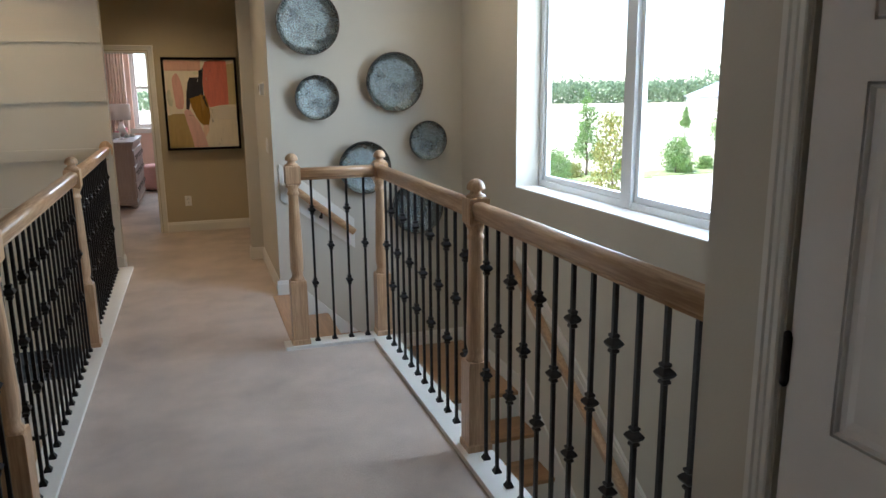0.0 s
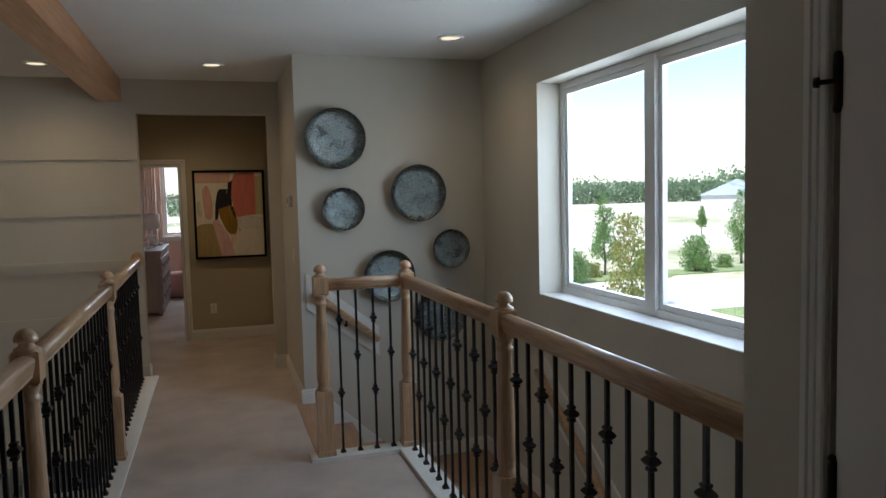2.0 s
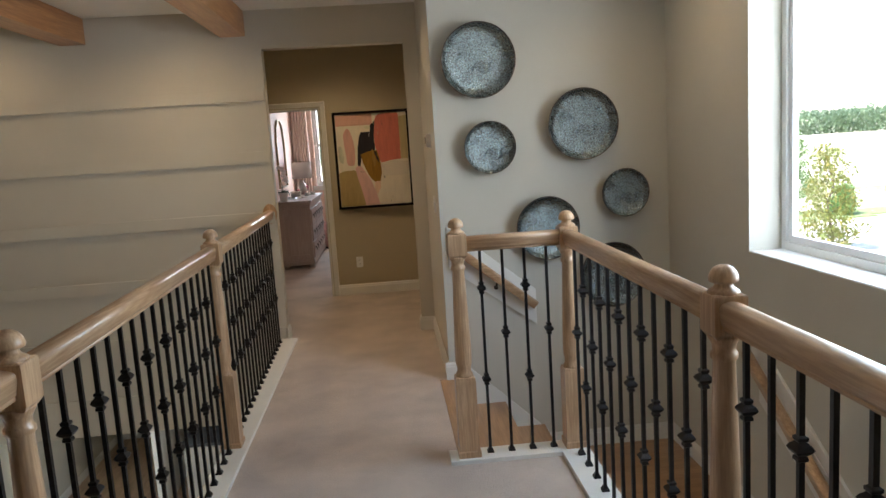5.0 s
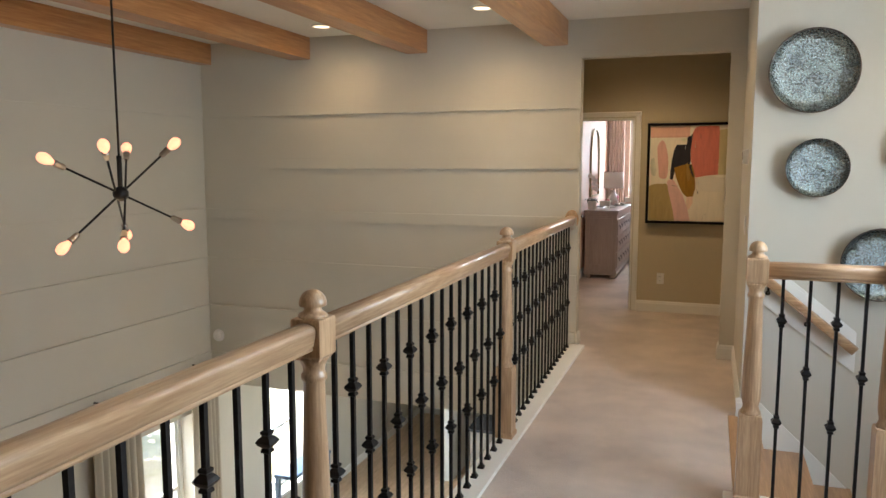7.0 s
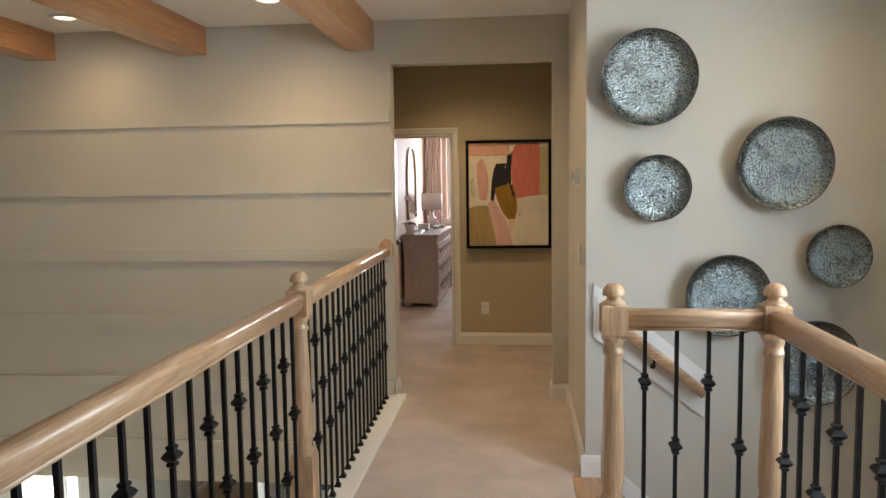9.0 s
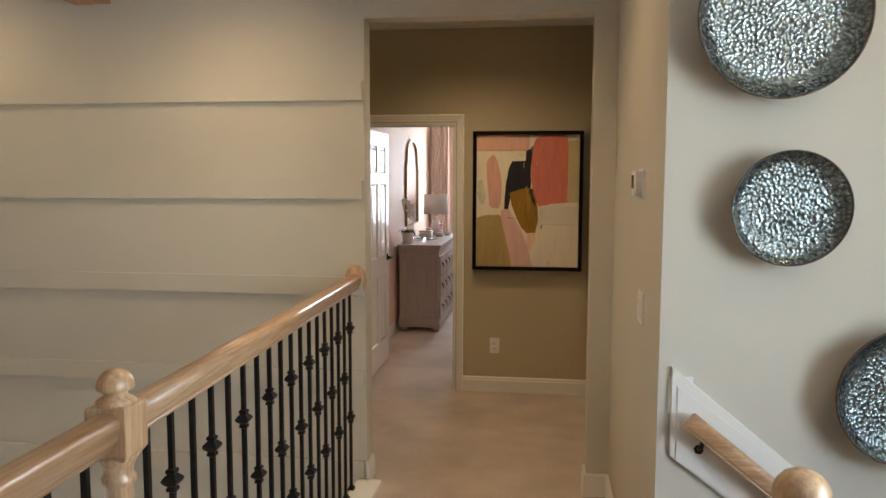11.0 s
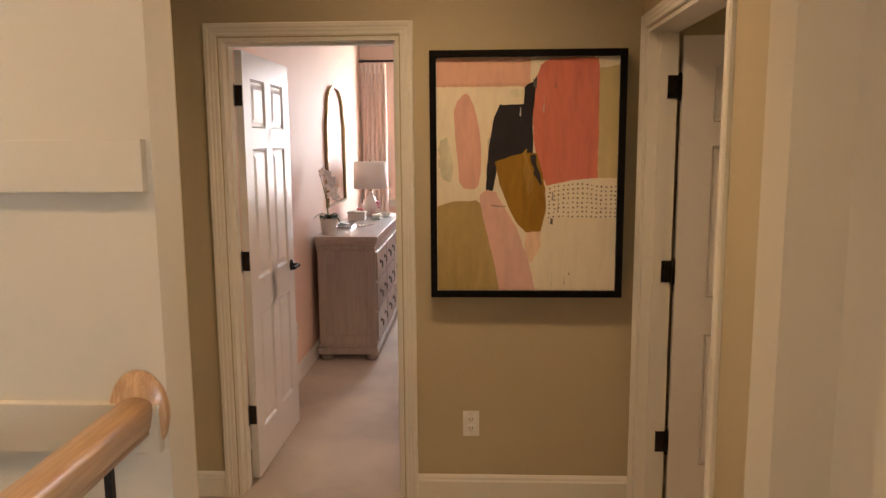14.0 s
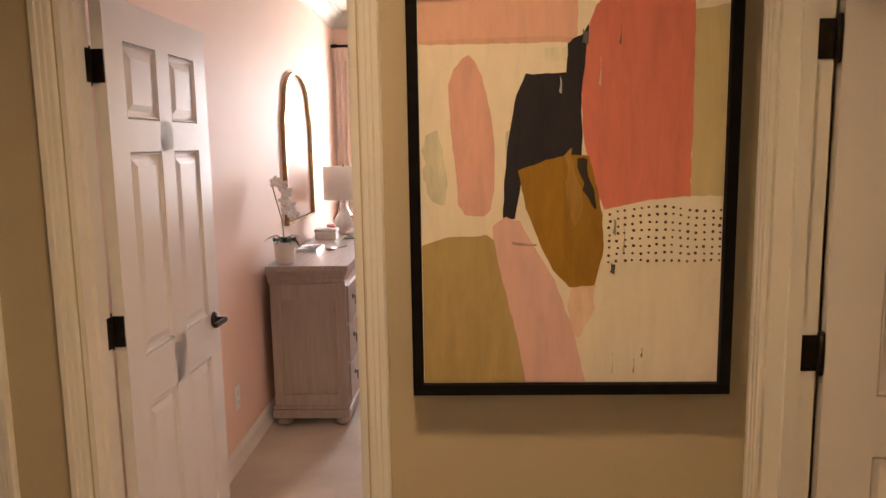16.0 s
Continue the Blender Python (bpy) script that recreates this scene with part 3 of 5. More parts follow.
def window_unit(name, label, m, w, h, lights=2, rail=None, split=None):
    """Vinyl window in its opening: the wall is along local x, outside is +y, the sill at z 0."""
    ob = thing(name, label, "window", m=m)
    ob["kind"] = "structure"
    fr = 0.045
    part("window_frame", boxes((0, w, 0, 0.06, 0, fr), (0, w, 0, 0.06, h - fr, h), (0, fr, 0, 0.06, fr, h - fr), (w - fr, w, 0, 0.06, fr, h - fr), bevel=0.003), M_vinyl, ob)
    n = lights
    cuts = [fr + (w - 2 * fr) * i / n for i in range(n + 1)]
    if split:
        cuts[1] = split
    for i in range(n):
        x0, x1 = cuts[i], cuts[i + 1]
        if i:
            part("mullion", boxes((x0 - 0.05, x0 + 0.05, -0.012, 0.062, fr * 0.3, h - fr * 0.3), bevel=0.003), M_vinyl, ob)
            x0 += 0.05
        if i < n - 1:
            x1 -= 0.05
        s = 0.035
        part("sash", boxes((x0, x1, 0.014, 0.046, fr, fr + s), (x0, x1, 0.014, 0.046, h - fr - s, h - fr), (x0, x0 + s, 0.014, 0.046, fr + s, h - fr - s), (x1 - s, x1, 0.014, 0.046, fr + s, h - fr - s), bevel=0.004), M_vinyl, ob)
        if rail:
            part("meeting_rail", boxes((x0 + s, x1 - s, 0.012, 0.048, rail - 0.02, rail + 0.02), bevel=0.003), M_vinyl, ob)
        g = part("pane", boxes((x0 + s - 0.004, x1 - s + 0.004, 0.028, 0.032, fr + s - 0.004, h - fr - s + 0.004)), M_glass, ob)
        g.visible_shadow = False
    return ob


# the wide window over the stairs, set deep in its wall
window_unit("window_1", "wide white two-pane window in a deep opening", pose(2.575, WY1, WZ0, 0, 0, -90), WY1 - WY0, WZ1 - WZ0, split=WY1 - 2.637)
structure("trim_window_sill", boxes((2.405, 2.574, WY0, WY1, WZ0 - 0.004, WZ0 + 0.004)), M_trim, "white painted window sill")
window_unit("window_2", "white bedroom window", pose(-0.64, 12.78, 0.99, 0, 0, 0), 0.92, 1.39, 1, 0.69)
structure("trim_window_bedroom", boxes((-0.70, 0.34, 12.68, 12.70, 0.92, 0.985), (-0.72, 0.36, 12.66, 12.72, 0.985, 1.0)), M_trim, "white window sill and apron")
for i, (y0, y1, zt) in enumerate(((5.0, 5.9, -0.93), (2.15, 3.05, -0.93), (7.15, 8.05, -1.05))):
    window_unit("window_%d" % (i + 3), "tall white window of the lower room", pose(-4.28, y0, -2.45, 0, 0, 90), y1 - y0, zt + 2.45, 1, 0.75)
    structure("trim_window_lower", boxes((-4.142, -4.11, y0 - 0.03, y1 + 0.03, -2.49, -2.455)), M_trim, "white window sill")

# ---- wall handrails on white boards ----


def wall_rail(label, board, rail_p, rail_q, axis, wall, out):
    """A sloping handrail on brackets in front of a white board on a wall."""
    t = thing("wall_handrail", label, "handrail", "wall handrails")
    lo, hi = sorted((wall + out * 0.0005, wall + out * 0.016))
    part("backing_board", slant(bmesh.new(), board, axis, lo, hi), M_trim, t, "white painted backing board")
    c = [sum(p[k] for p in board) / len(board) for k in (0, 1)]
    inner = [(u + (c[0] - u) * 0.06, z + (c[1] - z) * 0.16) for u, z in board]
    lo, hi = sorted((wall + out * 0.016, wall + out * 0.021))
    part("board_panel", slant(bmesh.new(), inner, axis, lo, hi), M_trim, t)
    bar_along(rail_section(0.05, 0.055), rail_p, rail_q, M_oak[0 if axis == 1 else 1], "handrail", t)
    p, q = Vector(rail_p), Vector(rail_q)
    for k in (0.07, 0.5) if (q - p).length < 1 else (0.07, 0.5, 0.93):
        a = p.lerp(q, k)
        bm = bmesh.new()
        low = a - Vector((0, 0, 0.03))
        wallpt = low - Vector((0, 0, 0.045))
        wallpt[axis] = wall + out * 0.018
        rod(bm, low, low - Vector((0, 0, 0.02)), 0.007, 8)
        rod(bm, low - Vector((0, 0, 0.02)), wallpt, 0.006, 8)
        wp = wallpt.copy()
        wp[axis] = wall + out * 0.026
        w0 = wallpt.copy()
        rod(bm, w0, wp, 0.014, 14)
        part("bracket", bm, M_bronze, t, "dark bronze bracket")
    return t


wall_rail("maple handrail on a white board beside the upper stairs", [(0.907, 1.035), (1.474, 0.575), (1.474, 0.335), (0.907, 0.755)], (0.955, 4.775, 0.885), (1.462, 4.775, 0.478), 1, 4.84, -1)
wall_rail("maple handrail on a white board beside the lower stairs", [(3.70, 0.50), (0.75, -1.32), (0.75, -1.55), (3.70, 0.27)], (2.335, 3.665, 0.392), (2.335, 0.80, -1.364), 0, 2.40, -1)

# ---- plates ----


def hammered(name, base, patina, scale):
    """Beaten metal: small round dents with bright facets under a dull brown patina."""
    m, nt, b = material(name, 0.3, 0.88)
    v = coords(nt)
    warp = node(nt, "ShaderNodeTexNoise", Scale=40.0, Detail=2.0)
    nt.links.new(v, warp.inputs["Vector"])
    lean = nt.nodes.new("ShaderNodeVectorMath")
    lean.operation = "MULTIPLY_ADD"
    lean.inputs[1].default_value = (0.012, 0.012, 0.0)
    nt.links.new(warp.outputs["Color"], lean.inputs[0])
    nt.links.new(v, lean.inputs[2])
    vo = node(nt, "ShaderNodeTexVoronoi", Scale=scale, Randomness=1.0)
    vo.feature, vo.voronoi_dimensions = "SMOOTH_F1", "2D"
    vo.inputs["Smoothness"].default_value = 0.35
    nt.links.new(lean.outputs["Vector"], vo.inputs["Vector"])
    n = noise_tex(nt, v, 9.0, 5, 0.65)
    mix = node(nt, "ShaderNodeMix")
    mix.inputs["Factor"].default_value = 0.6
    nt.links.new(vo.outputs["Distance"], mix.inputs["A"])
    nt.links.new(n, mix.inputs["B"])
    nt.links.new(ramp(nt, mix.outputs["Result"], [(0.30, shade(base, 1.35)), (0.44, base), (0.60, patina)]), b.inputs["Base Color"])
    rr = nt.nodes.new("ShaderNodeMapRange")
    rr.inputs["To Min"].default_value, rr.inputs["To Max"].default_value = 0.16, 0.36
    nt.links.new(n, rr.inputs["Value"])
    nt.links.new(rr.outputs["Result"], b.inputs["Roughness"])
    bump(nt, b, vo.outputs["Distance"], 0.58, 0.0055)
    return m


M_plate = hammered("hammered_metal", (0.24, 0.28, 0.28), (0.14, 0.145, 0.135), 96.0)
M_rim = plain("plate_rim", (0.13, 0.10, 0.08), 0.4, 0.8, wear=0.5, scale=35)


def plate(x, z, r, tilt):
    p = thing("wall_plate", "round hammered dark silver metal plate hung on the wall" if r > 0.2 else "small round hammered dark silver metal plate hung on the wall", "plate", "wall plates", pose(x, 4.795, z, 90 + tilt, 0, 0))
    d = min(0.05, r * 0.22)
    # a shallow dish with an uneven, rolled edge
    rng = random.Random(int(x * 1000))
    wave = [(rng.uniform(0, 6.28), rng.uniform(0.001, 0.0025)) for _ in range(4)]
    prof = [(0.02, 0.0), (0.2, 0.0), (0.4, 0.0005), (0.58, 0.0015), (0.70, 0.004), (0.78, 0.0085), (0.84, d * 0.32), (0.89, d * 0.52), (0.935, d * 0.75), (0.965, d * 0.9), (0.985, d * 0.98)]
    segs = 96
    bm = bmesh.new()
    rings = []
    for u, h in prof:
        row = []
        for k in range(segs):
            a = 2 * math.pi * k / segs
            off = sum(w * math.sin((q + 2) * a + ph) for q, (ph, w) in enumerate(wave)) * u * u
            row.append(bm.verts.new((u * r * math.cos(a) + off * math.cos(a) * 0.5, u * r * math.sin(a) + off * math.sin(a) * 0.5, h + off * 0.5)))
        rings.append(row)
    bm.faces.new(rings[0])
    for a, c in zip(rings, rings[1:]):
        for k in range(segs):
            bm.faces.new((a[k], a[(k + 1) % segs], c[(k + 1) % segs], c[k]))
    for fc in bm.faces:
        fc.smooth = True
    part("dish", bm, M_plate, p)
    part("back", lathe([(0.0, -0.010), (r * 0.3, -0.010), (r * 0.8, -0.008), (r * 0.965, d * 0.78), (r * 0.96, d * 0.78), (r * 0.795, -0.005), (0.0, -0.006)], 60), M_rim, p)
    rim = lathe([(r * 0.962, d * 0.86), (r * 0.972, d * 0.97), (r * 0.984, d * 1.03), (r * 0.996, d * 0.99), (r * 0.996, d * 0.84), (r * 0.97, d * 0.72)], 72, ring=True)
    part("rim", rim, M_rim, p, "dark worn metal rim")
    part("hanger", rod(bmesh.new(), (0, r * 0.2, -0.0085), (0, r * 0.2, -0.048), 0.012), M_iron, p)


for x, z, r, tilt in ((1.166, 2.070, 0.236, 2), (1.818, 1.637, 0.229, 1), (1.212, 1.526, 0.168, 2), (2.085, 1.180, 0.158, 1), (1.562, 0.985, 0.209, 2), (1.985, 0.646, 0.218, 1)):
    plate(x, z, r, tilt)

# ---- painting ----
PX0, PX1, PZ0, PZ1 = 0.018, 0.820, 0.940, 1.962
painting = thing("painting", "large abstract coral, pink, black and ochre painting in black frame", "painting")
f = 0.027
part("frame", boxes((PX0, PX1, 7.962, 8.029, PZ0, PZ0 + f), (PX0, PX1, 7.962, 8.029, PZ1 - f, PZ1), (PX0, PX0 + f, 7.962, 8.029, PZ0 + f, PZ1 - f), (PX1 - f, PX1, 7.962, 8.029, PZ0 + f, PZ1 - f), bevel=0.002), plain("black_frame", (0.006, 0.0055, 0.006), 0.65, spec=0.1, wear=0.3), painting, "thin black wooden frame")


def pigment(name, color, streak=0.12):
    m, nt, b = material(name, 0.6, spec=0.3)
    n = noise_tex(nt, coords(nt, (26, 26, 5)), 1.0, 6, 0.65, 0.4)
    nt.links.new(ramp(nt, n, [(0.25, shade(color, 1 - streak)), (0.5, color), (0.8, shade(color, 1 + streak))]), b.inputs["Base Color"])
    bump(nt, b, noise_tex(nt, coords(nt, (90, 90, 30)), 1.0, 4), 0.25, 0.0012)
    return m


part("canvas", boxes((PX0 + f, PX1 - f, 7.984, 8.02, PZ0 + f, PZ1 - f)), pigment("canvas_cream", (0.80, 0.73, 0.59), 0.08), painting, "cream painted canvas")


def daub(name, pts, color, layer, streak=0.12, ragged=0.0022):
    """A painted patch: outline in canvas fractions, u right and v down, with ragged edges."""
    rng = random.Random(len(name) * 31 + layer)
    w, h = PX1 - PX0 - 2 * f, PZ1 - PZ0 - 2 * f
    out = []
    n = len(pts)
    for i in range(n):
        (u0, v0), (u1, v1) = pts[i], pts[(i + 1) % n]
        k = max(2, int(math.hypot(u1 - u0, v1 - v0) / 0.02))
        for j in range(k):
            t = j / k
            out.append((u0 + (u1 - u0) * t + rng.uniform(-1, 1) * ragged, v0 + (v1 - v0) * t + rng.uniform(-1, 1) * ragged))
    bm = bmesh.new()
    y = 7.984 - 0.0004 * layer
    vs = [bm.verts.new((PX0 + f + w * min(max(u, 0.002), 0.998), y, PZ1 - f - h * min(max(v, 0.002), 0.998))) for u, v in out]
    es = [bm.edges.new((vs[i], vs[(i + 1) % len(vs)])) for i in range(len(vs))]
    bmesh.ops.triangle_fill(bm, edges=es, use_beauty=True)
    return part(name, bm, pigment(name, color, streak), painting)


def px(*pts):
    """Outline points on a 445 x 566 canvas."""
    return [(x / 445.0, y / 566.0) for x, y in pts]


daub("pink_band", px((0, 0), (230, 0), (229, 68), (120, 69), (0, 68)), (0.74, 0.44, 0.34), 1, 0.1)
daub("pink_band_shade", px((0, 64), (150, 60), (229, 63), (229, 69), (0, 69)), (0.66, 0.40, 0.30), 2, 0.2)
daub("olive_strip", px((395, 28), (445, 20), (445, 288), (397, 288)), (0.58, 0.49, 0.26), 1)
daub("sage_scuff", px((6, 200), (22, 192), (36, 215), (38, 290), (20, 296), (8, 280)), (0.62, 0.61, 0.47), 1, 0.3, 0.010)
daub("sage_scuff", px((124, 196), (136, 190), (138, 218), (126, 224)), (0.55, 0.56, 0.45), 1, 0.3, 0.008)
daub("sage_scuff", px((180, 78), (228, 76), (228, 96), (184, 92)), (0.70, 0.67, 0.50), 1, 0.3, 0.006)
daub("pink_oval", px((44, 126), (50, 104), (60, 96), (66, 88), (74, 84), (82, 93), (92, 112), (101, 150), (109, 200), (110, 262), (104, 306), (92, 314), (66, 313), (56, 296), (52, 240), (45, 180)), (0.70, 0.40, 0.33), 2, 0.14)
daub("black_shape", px((156, 112), (214, 111), (216, 72), (222, 64), (236, 60), (246, 44), (248, 92), (236, 140), (238, 228), (176, 240), (152, 250), (140, 318), (122, 318), (124, 262), (132, 192), (142, 140)), (0.020, 0.019, 0.026), 3, 0.35)
daub("coral_shape", px((246, 44), (256, 18), (272, 8), (300, 3), (380, 2), (392, 6), (396, 22), (397, 150), (396, 288), (352, 292), (304, 300), (272, 306), (258, 280), (248, 236), (238, 194), (236, 134)), (0.66, 0.20, 0.145), 4, 0.16)
daub("ochre_patch", px((0, 356), (40, 345), (96, 342), (118, 356), (130, 432), (148, 504), (158, 566), (0, 566)), (0.44, 0.33, 0.135), 2, 0.16)
daub("brown_patch", px((144, 248), (186, 234), (222, 226), (248, 228), (258, 264), (268, 314), (272, 366), (258, 418), (222, 420), (196, 394), (176, 354), (156, 302)), (0.31, 0.165, 0.022), 5, 0.3)
daub("brown_scrape", px((214, 226), (222, 217), (226, 236), (240, 300), (228, 330), (216, 290)), (0.36, 0.21, 0.05), 6, 0.35, 0.006)
daub("dark_scrape", px((232, 232), (244, 230), (250, 262), (262, 300), (256, 306), (240, 278)), (0.035, 0.030, 0.028), 6, 0.5, 0.008)
daub("peach_mark", px((222, 424), (260, 416), (256, 462), (236, 500), (218, 486)), (0.78, 0.57, 0.42), 2, 0.2, 0.007)
daub("rose_stroke", px((106, 328), (126, 316), (146, 322), (166, 356), (198, 408), (228, 488), (246, 566), (155, 566), (145, 504), (127, 434), (112, 374)), (0.72, 0.46, 0.41), 7, 0.12)
daub("rose_scratch", px((134, 352), (172, 356), (170, 359), (136, 355)), (0.40, 0.28, 0.24), 8, 0.3, 0.003)
daub("speckled_patch", px((272, 312), (300, 300), (352, 291), (404, 290), (445, 302), (445, 384), (270, 384)), (0.82, 0.76, 0.64), 6, 0.05)
w, h = PX1 - PX0 - 2 * f, PZ1 - PZ0 - 2 * f
dots = bmesh.new()
drng = random.Random(5)
for i in range(15):
    for j in range(8):
        u = (279 + i * 11.6 + drng.uniform(-1.3, 1.3)) / 445.0
        v = (316 - 14 * math.sin(math.pi * min(i + 1, 12) / 14) * (1 - j / 8) + j * 9.6 + drng.uniform(-1.2, 1.2)) / 566.0
        rr = drng.uniform(0.0028, 0.0042)
        c = (PX0 + f + w * min(u, 0.992), PZ1 - f - h * v)
        rod(dots, (c[0], 7.9815, c[1]), (c[0], 7.9798, c[1]), rr, 7)
part("dots", dots, pigment("dot_paint", (0.11, 0.075, 0.06), 0.4), painting, "dark painted dots")
SCUFFS = ((240, 62, 12, 20), (286, 330, 6, 26), (300, 350, 4, 40), (284, 392, 9, 16), (318, 540, 3, 22), (286, 536, 3, 34), (330, 520, 2, 12), (205, 128, 5, 22), (262, 110, 3, 40), (290, 60, 3, 26))
for k, (x, y, bw, bh) in enumerate(SCUFFS):
    daub("dry_brush", px((x - bw / 2, y - bh / 2), (x + bw / 2, y - bh / 3), (x + bw / 3, y + bh / 2), (x - bw / 3, y + bh / 3)), ((0.12, 0.12, 0.11), (0.30, 0.30, 0.27), (0.55, 0.53, 0.46))[k % 3] if k != 7 else (0.45, 0.42, 0.40), 9, 0.4, 0.006)

# ---- switches, outlets, thermostat, detectors ----
M_slot = plain("dark_slot", (0.04, 0.04, 0.04), 0.5)
M_lcd = plain("display", (0.10, 0.11, 0.09), 0.2)


def outlet(m, label="white duplex outlet on the wall"):
    o = thing("outlet", label, "outlet", "outlets", m)
    part("cover_plate", boxes((-0.036, 0.036, -0.006, 0, -0.058, 0.058), bevel=0.003), M_white, o)
    for z in (-0.02, 0.02):
        s = part("socket", boxes((-0.017, 0.017, -0.009, -0.0055, z - 0.014, z + 0.014), bevel=0.002), M_white, o)
        part("slot", boxes((-0.008, -0.0055, -0.0096, -0.0085, z - 0.003, z + 0.006), (0.0055, 0.008, -0.0096, -0.0085, z - 0.003, z + 0.006), (-0.002, 0.002, -0.0096, -0.0085, z - 0.010, z - 0.006)), M_slot, s)


def switch(m, gangs=2):
    o = thing("light_switch", "white rocker light switch on the wall", "switch", "light switches", m)
    w = 0.023 * gangs + 0.0135
    part("cover_plate", boxes((-w, w, -0.006, 0, -0.058, 0.058), bevel=0.003), M_white, o)
    for g in range(gangs):
        x = (g - (gangs - 1) / 2) * 0.046
        part("rocker", boxes((x - 0.0165, x + 0.0165, -0.0095, -0.005, -0.033, 0.033), bevel=0.0025), M_white, o)


outlet(pose(0.186, 8.03, 0.355))
outlet(pose(-0.99, 9.62, 0.35, 0, 0, 90))
switch(pose(0.868, 5.237, 1.150, 0, 0, -90), 2)
switch(pose(0.935, 4.84, 0.945), 1)
th = thing("thermostat", "white thermostat with a small dark display on the wall", "thermostat", m=pose(0.868, 5.293, 1.594, 0, 0, -90))
part("base_plate", boxes((-0.062, 0.062, -0.008, 0, -0.052, 0.052), bevel=0.004), M_white, th)
part("body", boxes((-0.054, 0.054, -0.034, -0.007, -0.044, 0.044), bevel=0.006), M_white, th)
part("display", boxes((-0.042, 0.012, -0.0352, -0.0335, -0.018, 0.030), bevel=0.0005), M_lcd, th, "dark display")
sd = thing("alarm_sensor", "round white alarm sensor on the tall wall", "sensor", m=pose(-4.03, 6.235, -0.195, 90, 0, 0))
part("base", lathe([(0.062, 0), (0.062, 0.012), (0.058, 0.018), (0, 0.018)], 28), M_white, sd)
part("cover", lathe([(0.054, 0.017), (0.054, 0.032), (0.044, 0.045), (0.02, 0.05), (0, 0.05)], 28), M_white, sd)
part("vent", boxes((-0.03, -0.008, -0.004, 0.004, 0.044, 0.0485), (0.008, 0.03, -0.004, 0.004, 0.044, 0.0485)), M_slot, sd)

# ---- ceiling lights ----
M_lamp = glow("lamp_glow", (1.0, 0.80, 0.52), 0.55)


def downlight(x, y, watts, spread=150.0):
    d = thing("recessed_light", "round white recessed ceiling light, lit warm", "ceiling light", "recessed lights", pose(x, y, CEIL))
    part("trim_ring", lathe([(0.068, -0.001), (0.070, -0.010), (0.082, -0.012), (0.094, -0.006), (0.095, 0.0), (0.068, 0.0)], 36, ring=True), M_white, d)
    part("lens", lathe([(0.0, -0.004), (0.066, -0.004), (0.069, -0.001), (0.0, -0.001)], 30), M_lamp, d, "glowing lens")
    lamp = new("recessed_lamp", bpy.data.lights.new("recessed_lamp", "SPOT"))
    lamp.data.energy, lamp.data.color, lamp.data.spot_size, lamp.data.spot_blend, lamp.data.shadow_soft_size = watts, (1.0, 0.70, 0.39), radians(spread), 1.0, 0.06
    lamp.matrix_world = look((x, y, CEIL - 0.03), (x, y, 0))


WATT = 7.4
downlight(0.285, 5.38, 5.0)
downlight(1.885, 4.05, 4.0)
downlight(-1.02, 5.53, WATT, 165)
downlight(-2.52, 5.77, 3.2, 165)
downlight(0.05, 7.1, 11.5)
# unseen side-room fixture, added to throw warm light on the open door
downlight(1.75, 7.0, 1.9)

# ---- chandelier ----
M_nickel = plain("brushed_nickel", (0.42, 0.38, 0.33), 0.3, 1.0, wear=0.15)
M_bulb = glow("bulb_glow", (1.0, 0.28, 0.15), 0.5)
HUB = Vector((-2.57, 3.46, 1.375))
ch = thing("chandelier", "black sputnik chandelier with eight lit amber bulbs", "chandelier")
bm = bmesh.new()
ball(bm, HUB, 0.045)
rod(bm, HUB, HUB + Vector((0, 0, 0.22)), 0.014)
part("hub", bm, M_iron, ch)
part("stem", rod(bmesh.new(), HUB + Vector((0, 0, 0.2)), (HUB.x, HUB.y, CEIL - 0.02), 0.0065), M_iron, ch)
part("canopy", lathe([(0.062, 0), (0.062, -0.02), (0.02, -0.03), (0, -0.03)], 28, None, pose(HUB.x, HUB.y, CEIL)), M_iron, ch)
LAT, NEAR = Vector((0.716, 0.70, 0)), Vector((0.70, -0.716, 0))
for lat, near, up, off in ((-0.37, 0.10, 0.20, 0.0), (0.31, -0.08, 0.295, 0.0), (-0.05, 0.33, 0.26, -0.024), (0.025, -0.33, 0.26, 0.024)):
    way = LAT * lat + NEAR * near + Vector((0, 0, up))
    way.normalize()
    c = HUB + LAT * off
    part("arm", rod(bmesh.new(), c - way * 0.33, c + way * 0.33, 0.0065), M_iron, ch)
    for s in (-1, 1):
        m = Matrix.Translation(c + way * (s * 0.32)) @ (way * s).to_track_quat("Z", "Y").to_matrix().to_4x4()
        part("socket", lathe([(0.009, 0), (0.015, 0.006), (0.018, 0.012), (0.018, 0.05), (0.021, 0.052), (0.021, 0.066), (0, 0.066)], 16, None, m), M_nickel, ch, "brushed nickel lamp socket")
        part("bulb", lathe([(0.012, 0.062), (0.016, 0.075), (0.027, 0.095), (0.031, 0.115), (0.030, 0.132), (0.022, 0.148), (0.010, 0.156), (0, 0.157)], 16, None, m), M_bulb, ch, "lit amber bulb")
lamp = new("chandelier_lamp", bpy.data.lights.new("chandelier_lamp", "POINT"))
lamp.data.energy, lamp.data.color, lamp.data.shadow_soft_size = 0.8, (1.0, 0.66, 0.34), 0.3
lamp.location = HUB - Vector((0, 0, 0.08))

# ---- pink bedroom ----
CROWN = [(0, 0), (0.012, 0), (0.018, 0.02), (0.03, 0.035), (0.055, 0.06), (0.085, 0.085), (0.09, 0.10), (0.105, 0.105), (0.105, 0.13), (0, 0.13)]


